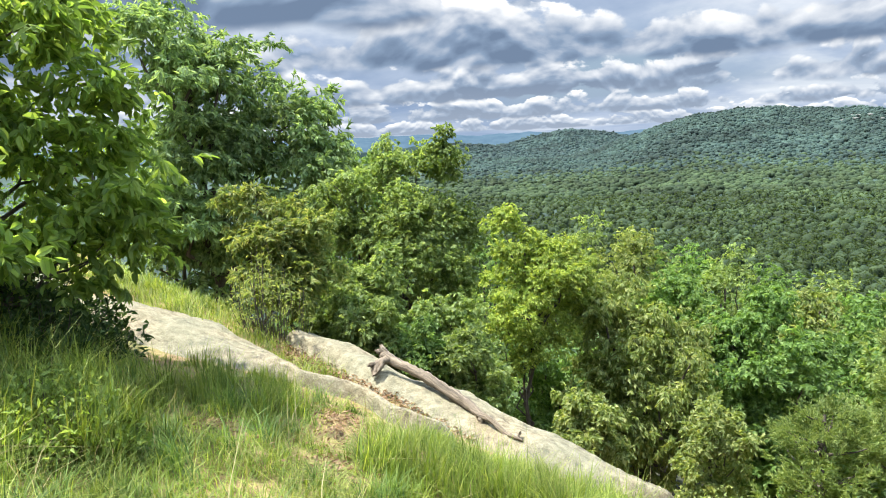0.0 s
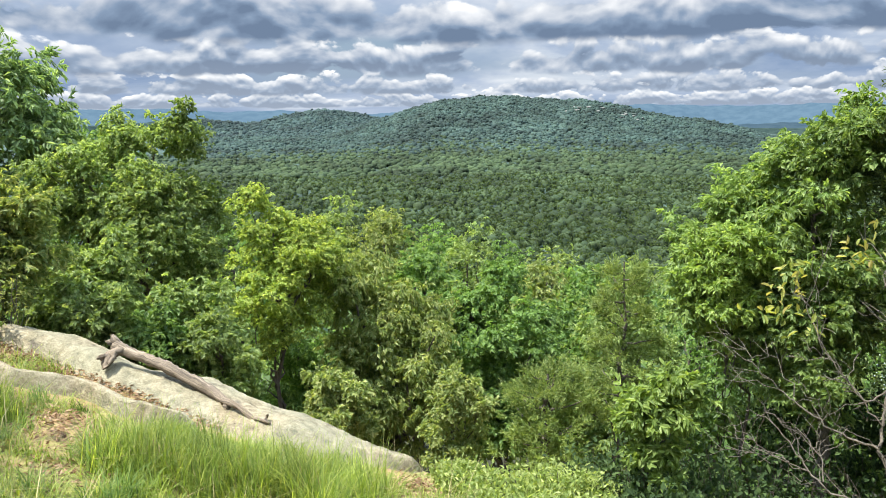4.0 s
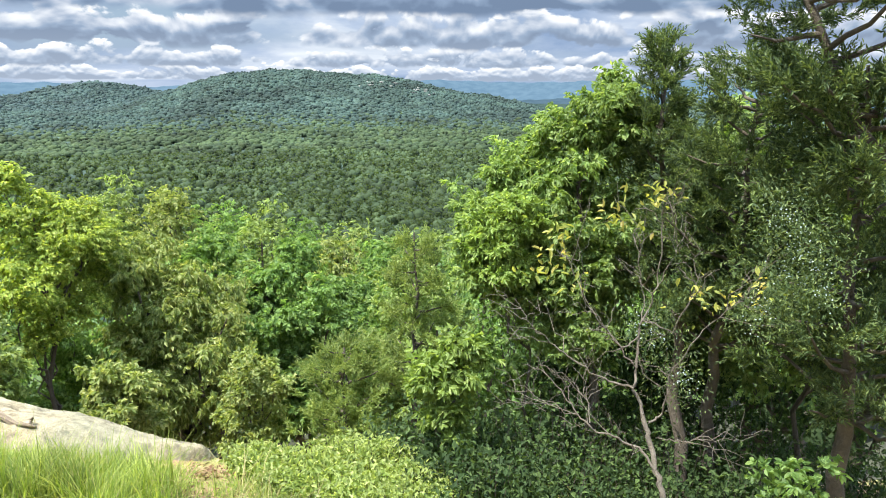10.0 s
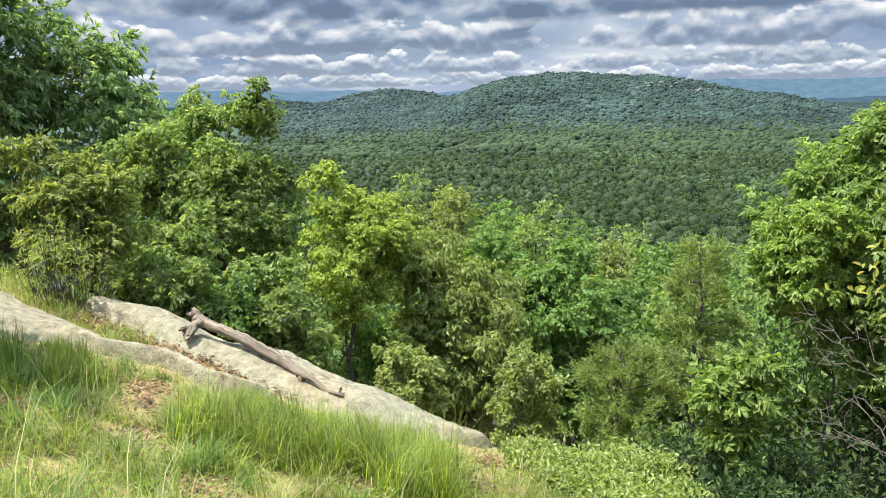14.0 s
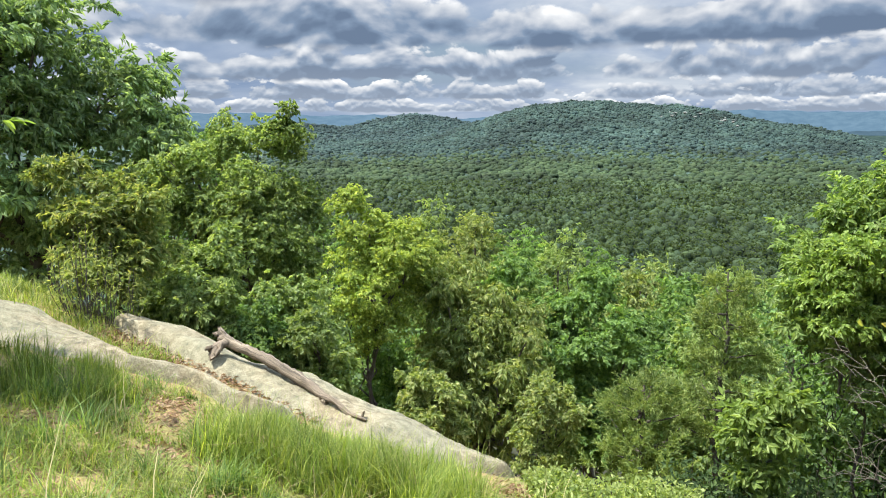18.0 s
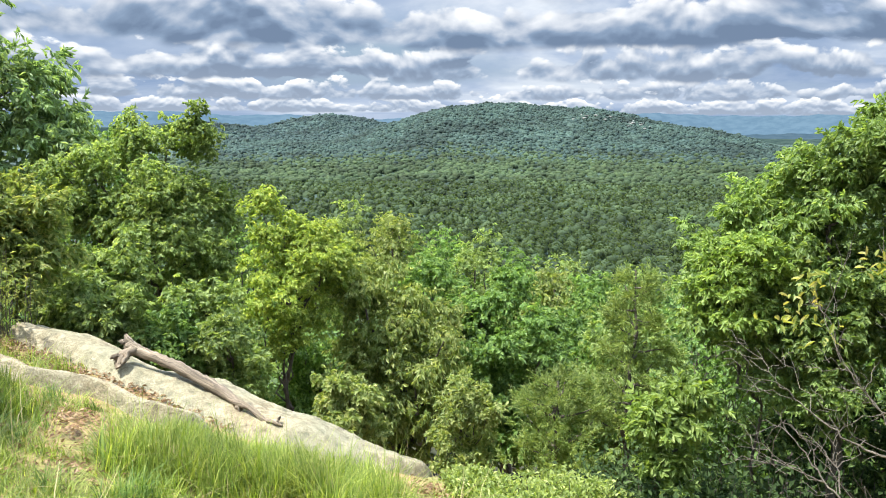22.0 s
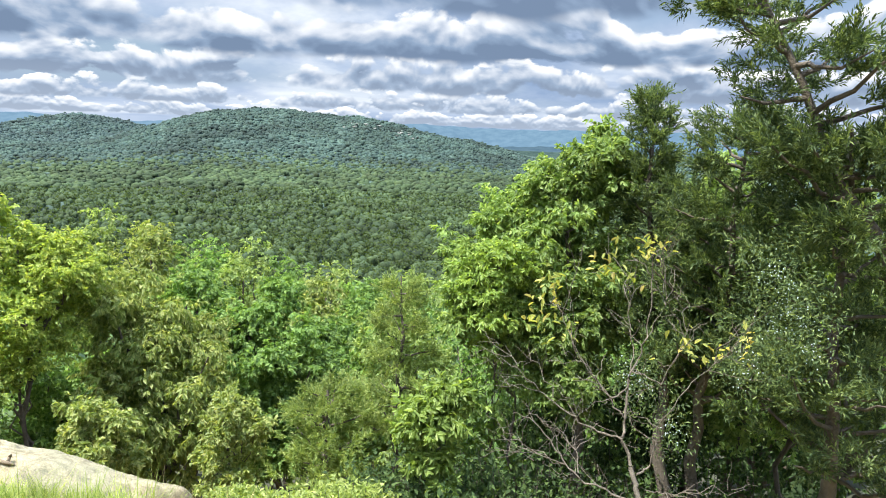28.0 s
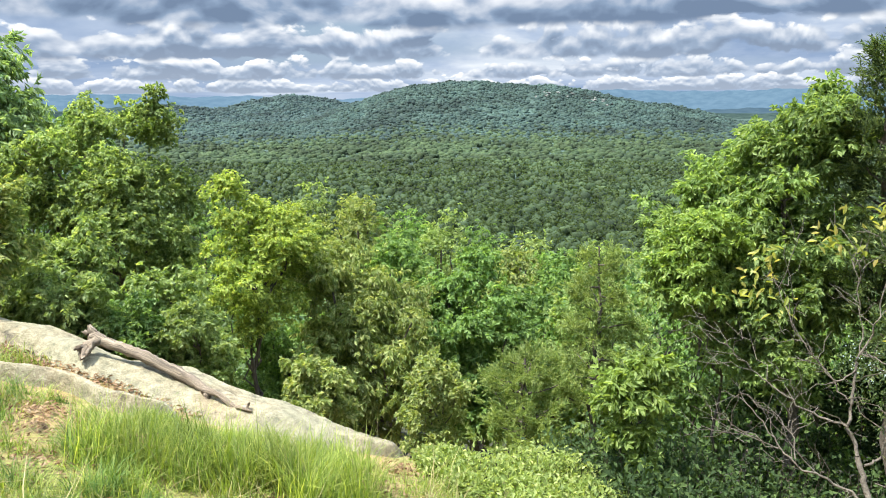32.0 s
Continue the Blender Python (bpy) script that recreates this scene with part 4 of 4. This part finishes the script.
# ---- low shrubs
def shrub(name, label, x, y, r, h, mat, leaf, stems, per, seed, upright=0.6, group=""):
    rng = np.random.default_rng(seed)
    b0 = np.array((x, y, ground_at(x, y)))
    th = holder(name, Vector(b0), label, "shrub", group)
    ang, rad = rng.uniform(0, 2 * math.pi, stems), np.sqrt(rng.uniform(0, 1, stems)) * r
    top = np.stack([np.cos(ang) * rad, np.sin(ang) * rad, h * (1 - .55 * (rad / r) ** 2) * rng.uniform(.6, 1.15, stems)], -1)
    zg = land(x + top[:, 0], y + top[:, 1]) - b0[2]
    foot = top * np.array([.75, .75, 0]) + np.stack([0 * zg, 0 * zg, zg], -1)
    top[:, 2] += zg
    wood = [tube(bent(foot[i], top[i], 0, 4, rng, .04), np.linspace(.0035, .0015, 4), 4) for i in range(0, stems, 2)]
    v, f = joined(wood)
    part("stem", mesh_np("stem", v, f, M_BARK), th)["kind"] = "stuff"
    g = unit(top - foot)
    s = rng.uniform(.25, 1.05, (stems, per))
    p = (foot[:, None] + (top - foot)[:, None] * s[..., None] + rng.normal(0, .02 + .04 * r, (stems, per, 3))).reshape(-1, 3)
    dd = (g[:, None] * upright + unit(rng.normal(size=(stems, per, 3)))).reshape(-1, 3)
    v, f = leaves(p, dd, leaf[0], leaf[1], rng=rng, plain=True)
    part("foliage", mesh_np("foliage", v, f, mat, False), th)
    return th


for q, (x_, y_, r_, h_) in enumerate([(0.45, 4.2, .38, .24), (0.80, 4.5, .40, .30), (0.78, 3.9, .40, .2), (0.14, 4.45, .24, .18), (1.05, 4.2, .32, .24)]):
    shrub("blueberry_bush", "low pale grey-green bush at the end of the ledge", x_, y_, r_, h_, M_BLUE, (0.042, 0.02), 300, 20, 70 + q, group="low bushes at the brink")
# dark leaf colour in place of shade cast by the cedars
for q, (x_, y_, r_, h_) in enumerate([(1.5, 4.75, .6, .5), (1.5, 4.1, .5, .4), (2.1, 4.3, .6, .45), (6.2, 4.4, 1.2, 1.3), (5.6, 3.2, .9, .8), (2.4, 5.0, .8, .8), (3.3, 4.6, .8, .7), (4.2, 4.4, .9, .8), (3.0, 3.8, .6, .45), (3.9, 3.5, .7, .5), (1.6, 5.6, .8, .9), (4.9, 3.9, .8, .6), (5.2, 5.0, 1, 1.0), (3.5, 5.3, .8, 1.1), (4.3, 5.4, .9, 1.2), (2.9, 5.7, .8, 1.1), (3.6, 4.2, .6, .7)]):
    shrub("undergrowth", "green undergrowth below the cedars, shade in its leaf colour", x_, y_, r_, h_, M_UNDERSHADE, (0.055, 0.032), 160, 14, 80 + q, group="undergrowth")
shrub("blueberry_bush", "small leafy green bush among the tall grass", -2.75, 2.3, .36, .26, M_LIME, (0.045, 0.02), 240, 20, 95)
shrub("blueberry_bush", "dark leafy bush under the young tree", -4.0, 3.2, .7, .45, M_UNDERSHADE, (0.06, 0.03), 260, 18, 96)
shrub("brush", "thin leafless scrub at the head of the second ledge", -3.55, 5.2, .35, .75, M_DROOP, (0.05, 0.012), 130, 8, 97)


# ---- grass and litter
BARE = [(-2.05, 3.57, .28), (-1.84, 3.14, .22), (-1.36, 2.82, .2), (-0.78, 3.36, .14), (-2.5, 3.1, .2), (-1.6, 3.7, .16), (-0.25, 3.83, .16), (-0.2, 4.3, .16), (0.05, 4.62, .22), (-2.2, 3.9, .18)]
FRONT_X = np.array([-7.5, -5.4, -4.41, -3.95, -3.49, -3.17, -2.77, -2.45, -2.05, -1.5, -1.2, -0.9, -0.6, -0.15, 0.2, 0.5]) * .965
FRONT_Y = np.array([3.5, 3.9, 4.02, 3.97, 4.04, 4.25, 4.40, 4.48, 4.40, 4.45, 4.52, 4.52, 4.6, 4.85, 4.9, 4.3]) * .965


def blades(name, label, mat, n_tufts, per, length, seed, width=0.0045, spread=.07, field=None, lean=.5, behind=False, wide=False):
    rng = np.random.default_rng(seed)
    c = np.stack([rng.uniform(-5.5, 0.55, n_tufts * 5), rng.uniform(1.2, 4.9, n_tufts * 5)], -1)
    ok = c[:, 1] < np.interp(c[:, 0], FRONT_X, FRONT_Y) - .10
    if wide:
        c = np.stack([rng.uniform(-9, 5, n_tufts * 5), rng.uniform(-6, 4.4, n_tufts * 5)], -1)
        ok = (c[:, 1] < np.interp(c[:, 0], FRONT_X, FRONT_Y) - .10) & ~((c[:, 0] > -5.4) & (c[:, 0] < .5) & (c[:, 1] > 1.25)) & (np.hypot(c[:, 0], c[:, 1]) > .7)
    if behind:
        c = np.stack([rng.uniform(-7, -2.7, n_tufts * 5), rng.uniform(4.3, 6.2, n_tufts * 5)], -1)
        ok = (c[:, 1] > np.interp(c[:, 0], [-8.5, -5.9, -4.55, -3.4, -2.9, -2.6], [4.25, 4.45, 4.75, 4.68, 4.5, 4.6])) & (c[:, 1] < np.interp(c[:, 0], EDGE_X, EDGE_Y) + .15)
        ok &= ~((c[:, 0] > -3.5) & (c[:, 1] > 5.0 - .35 * (c[:, 0] + 3.2)))
    for bx, by, br in BARE:
        ok &= np.hypot(c[:, 0] - bx, c[:, 1] - by) > br * rng.uniform(.55, 1.15, len(c))
    if field is not None:
        ok &= field(c[:, 0], c[:, 1], rng)
    c = c[ok][:n_tufts]
    k = len(c)
    vig = np.array([noise.noise((q[0] * 1.1, q[1] * 1.1, seed)) for q in c]) * .7 + 1
    vig = vig * rng.uniform(.5, 1.35, k)
    vig = vig if behind else vig * (.45 + .55 * ease(np.interp(c[:, 0], FRONT_X, FRONT_Y) - c[:, 1], .1, .9))
    b = np.repeat(c, per, 0) + rng.normal(0, spread, (k * per, 2))
    z = land(b[:, 0], b[:, 1])
    L = length * np.repeat(vig, per) * rng.uniform(.45, 1.25, k * per)
    head = np.repeat(rng.uniform(0, 2 * math.pi, k), per) + rng.normal(0, 1.3, k * per)
    ln = rng.uniform(.15, 1.0, k * per) * lean
    d = np.stack([np.cos(head), np.sin(head)], -1)
    side = np.stack([-d[:, 1], d[:, 0], 0 * head], -1) * (width * rng.uniform(.6, 1.3, (k * per, 1)))
    base = np.stack([b[:, 0], b[:, 1], z - .01], -1)
    rows = []
    for s in (0, .55, 1.0):
        off = np.concatenate([d * (ln * L * s ** 1.8)[:, None], (L * (s - .35 * ln * s ** 2.2))[:, None]], -1)
        w = side * (1 - s ** 1.5 * .93)
        rows += [base + off - w, base + off + w]
    v = np.stack(rows, 1).reshape(-1, 3)
    i = np.arange(k * per)[:, None] * 6
    f = np.concatenate([i + [0, 1, 3, 2], i + [2, 3, 5, 4]])
    return tagged(new(name, mesh_np(name, v, f, mat)), label, "grass", kind="stuff")


blades("grass", "fresh green grass growing in tufts before the ledge", M_GRASS, 2500, 24, .14, 101, lean=1.6, width=.0026, spread=.04)
blades("tall_grass", "long arching green grass in thick tufts", M_GRASS, 440, 70, .30, 102, spread=.045, width=.0030,
       field=lambda x, y, g: (np.abs(y - 3.75 + .05 * x) < .55) & (x > -1.75) & (x < -.35) | ((x < -2.4) & (g.uniform(0, 1, len(x)) < .35)), lean=.9)
blades("grass", "green grass between the ledge and the trees", M_GRASS, 520, 26, .12, 104, width=.003, lean=1.2, behind=True)
blades("grass", "thin grass over the open outcrop", M_GRASS, 1000, 9, .14, 106, width=.004, lean=1.3, spread=.06, wide=True)
blades("grass_tuft", "rank tufts of darker green grass", M_TUFT, 230, 46, .2, 107, width=.0034, spread=.03, lean=1.25,
       field=lambda x, y, g: (x < -1.2) | (y < 3.2))
blades("moss", "short yellow-green moss tufts on the bare soil", M_YELLOW, 260, 40, .05, 105, width=.003, spread=.05, lean=.8,
       field=lambda x, y, g: np.min([np.hypot(x - q[0], y - q[1]) - q[2] for q in BARE], axis=0) < .12)
blades("dry_grass", "dry straw-coloured stalks leaning over the green grass", M_STRAW, 280, 8, .27, 103, width=.0024, spread=.10, lean=1.5)


def litter():
    rng = np.random.default_rng(110)
    n = 1300
    t = rng.uniform(0, 1, n)
    x = -3.4 + 1.9 * t + rng.normal(0, .08, n)
    y = 5.05 - .62 * t + rng.normal(0, .13, n) * (1.1 - .6 * t)
    m = 1500
    w = [(q[0] + rng.normal(0, q[2] * .5, m // len(BARE)), q[1] + rng.normal(0, q[2] * .5, m // len(BARE))) for q in BARE]
    x = np.concatenate([x] + [q[0] for q in w])
    y = np.concatenate([y] + [q[1] for q in w])
    p = np.stack([x, y, land(x, y) + rng.uniform(.005, .04, len(x))], -1)
    d = rng.normal(size=p.shape) * np.array([1, 1, .25])
    v, f = leaves(p, d, .038, .018, rng=rng, plain=True)
    tagged(new("leaf_litter", mesh_np("leaf_litter", v, f, M_LITTER, False)), "dry reddish-brown leaves caught between the ledges", "leaf litter", kind="stuff")


litter()


# ---- far woods
def crowns(name, label, r0, r1, az0, az1, spacing, radius, shape, mat, seed, rough=0.16, flat=1.0, fade=None):
    rng = np.random.default_rng(seed)
    tv, keep = dome(*shape)
    area = radians(az1 - az0) / 2 * (r1 ** 2 - r0 ** 2)
    n = int(area / spacing ** 2)
    r = np.sqrt(rng.uniform(r0 ** 2, r1 ** 2, n))
    az = np.radians(rng.uniform(az0, az1, n))
    if fade:
        part_in = ease(r, fade[0], fade[1])
        keep_ = rng.uniform(0, 1, n) < (part_in if fade[2] else 1 - part_in)
        r, az = r[keep_], az[keep_]
        n = len(r)
    x, y = r * np.sin(az), r * np.cos(az)
    z = canopy(x, y)
    R_ = radius * rng.uniform(0.5, 1.4, n)
    sh = np.stack([R_, R_, R_ * flat * rng.uniform(0.6, 1.0, n)], -1)
    v = tv[None] * sh[:, None] * (1 + rough * rng.normal(size=(n, len(tv), 1)))
    v = v + np.stack([x, y, z - R_ * .9 * flat + rng.normal(0, radius * .4, n)], -1)[:, None]
    f = keep[None] + (np.arange(n) * len(tv))[:, None, None]
    ob = new(name, mesh_np(name, v.reshape(-1, 3), f.reshape(-1, 3), mat))
    return tagged(ob, label, "woods", kind="stuff")


def leafy_crowns(name, label, r0, r1, az0, az1, spacing, radius, facets, size, mat, seed, slope=None, tall=.95, body=None, inner=.93, sides=7):
    """Woods of crowns made of many small leaf clusters; the body inside, darker by default, paints the shade between
    them.
    """
    rng = np.random.default_rng(seed)
    n = int(radians(az1 - az0) / 2 * (r1 ** 2 - r0 ** 2) / spacing ** 2)
    r = np.sqrt(rng.uniform(r0 ** 2, r1 ** 2, n))
    az = np.radians(rng.uniform(az0, az1, n))
    x, y = r * np.sin(az), r * np.cos(az)
    z = canopy(x, y) if slope is None else slope(r)
    R_ = radius * rng.uniform(0.75, 1.15, n) * rng.choice([.5, .75, 1.0, 1.35, 1.7], n)
    c = np.stack([x, y, z - R_ * .9 + rng.normal(0, radius * .28, n)], -1)
    o = unit(rng.normal(size=(n, facets, 3)) + np.array([0, 0, .35]))
    ph = rng.uniform(0, 6, (n, 1, 2))

    def knob(u):
        return 1 + .2 * np.sin(u[..., :1] * 4.5 + ph[..., :1]) * np.cos(u[..., 1:2] * 4.5 + ph[..., 1:]) + .09 * np.sin(u[..., 2:] * 9 + ph[..., :1] * 3)
    stretch = np.array([1, 1, tall])
    p = (c[:, None] + o * R_[:, None, None] * stretch * knob(o) * rng.uniform(.93, 1.04, (n, facets, 1))).reshape(-1, 3)
    nor = unit(o + .45 * rng.normal(size=o.shape)).reshape(-1, 3)
    a = unit(np.cross(nor, rng.normal(size=nor.shape)))
    b = np.cross(nor, a)
    sz = size * rng.uniform(.35, .75, (len(p), 1))
    v = np.stack([p - a * sz, p + b * sz * .7 + nor * sz * .2, p + a * sz, p - b * sz * .7 + nor * sz * .2], 1).reshape(-1, 3)
    i = np.arange(len(p))[:, None] * 4
    f = np.concatenate([i + [0, 1, 2], i + [0, 2, 3]])
    th = holder(name, Vector((0, 0, VALLEY)), label, "woods", kind="stuff")
    v[:, 2] -= VALLEY
    part("foliage", mesh_np("foliage", v, f, mat, False), th)
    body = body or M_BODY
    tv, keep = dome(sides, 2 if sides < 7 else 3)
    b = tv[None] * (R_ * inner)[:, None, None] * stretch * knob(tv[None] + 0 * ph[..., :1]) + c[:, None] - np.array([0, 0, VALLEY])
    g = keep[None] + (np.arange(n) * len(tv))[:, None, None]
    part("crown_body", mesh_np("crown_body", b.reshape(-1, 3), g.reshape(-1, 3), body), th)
    return th


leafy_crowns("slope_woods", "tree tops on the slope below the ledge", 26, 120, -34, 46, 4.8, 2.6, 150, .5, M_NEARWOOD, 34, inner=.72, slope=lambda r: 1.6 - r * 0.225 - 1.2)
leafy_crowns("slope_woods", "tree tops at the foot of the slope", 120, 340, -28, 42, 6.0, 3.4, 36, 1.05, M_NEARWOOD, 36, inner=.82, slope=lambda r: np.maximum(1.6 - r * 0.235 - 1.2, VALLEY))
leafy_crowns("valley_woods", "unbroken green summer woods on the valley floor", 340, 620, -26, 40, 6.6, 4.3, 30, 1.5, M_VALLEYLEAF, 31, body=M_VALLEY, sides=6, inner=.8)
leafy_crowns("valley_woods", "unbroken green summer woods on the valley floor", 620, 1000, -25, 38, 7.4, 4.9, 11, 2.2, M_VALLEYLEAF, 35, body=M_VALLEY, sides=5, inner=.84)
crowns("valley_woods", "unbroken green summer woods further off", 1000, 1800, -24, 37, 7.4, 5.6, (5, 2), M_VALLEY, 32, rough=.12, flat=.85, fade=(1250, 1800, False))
# hill crowns coloured bluer than the valley to hold the haze
crowns("hill_woods", "woods climbing the long hill, coloured blue-green for haze", 1250, 2530, -22, 34, 8.0, 5.8, (5, 2), M_HILL, 33, rough=.13, flat=.85, fade=(1250, 1800, True))
crowns("hill_woods", "woods over the smaller hill beyond, coloured bluer for haze", 2520, 3320, -22, -3, 9.5, 7.4, (5, 2), M_FARWOOD, 37, rough=.13, flat=.8)


def scars():
    """Pale bare ledges high on the long hill."""
    rng = np.random.default_rng(140)
    tv, keep = dome(6, 2)
    n = 26
    az = np.concatenate([rng.normal(9.2, .5, 12), rng.normal(12.2, .7, 14)])
    r = np.concatenate([rng.uniform(2150, 2250, 12), rng.uniform(2050, 2200, 14)])
    x, y = r * np.sin(np.radians(az)), r * np.cos(np.radians(az))
    z = canopy(x, y) - 0.5
    size = np.stack([rng.uniform(3, 8, n), rng.uniform(3, 6, n), rng.uniform(2, 4, n)], -1)
    v = tv[None] * size[:, None] * (1 + .3 * rng.normal(size=(n, len(tv), 1))) + np.stack([x, y, z], -1)[:, None]
    f = keep[None] + (np.arange(n) * len(tv))[:, None, None]
    tagged(new("hill_ledges", mesh_np("hill_ledges", v.reshape(-1, 3), f.reshape(-1, 3), M_SCAR, False)), "pale bare rock showing through the hill woods", "rock", kind="stuff")


scars()
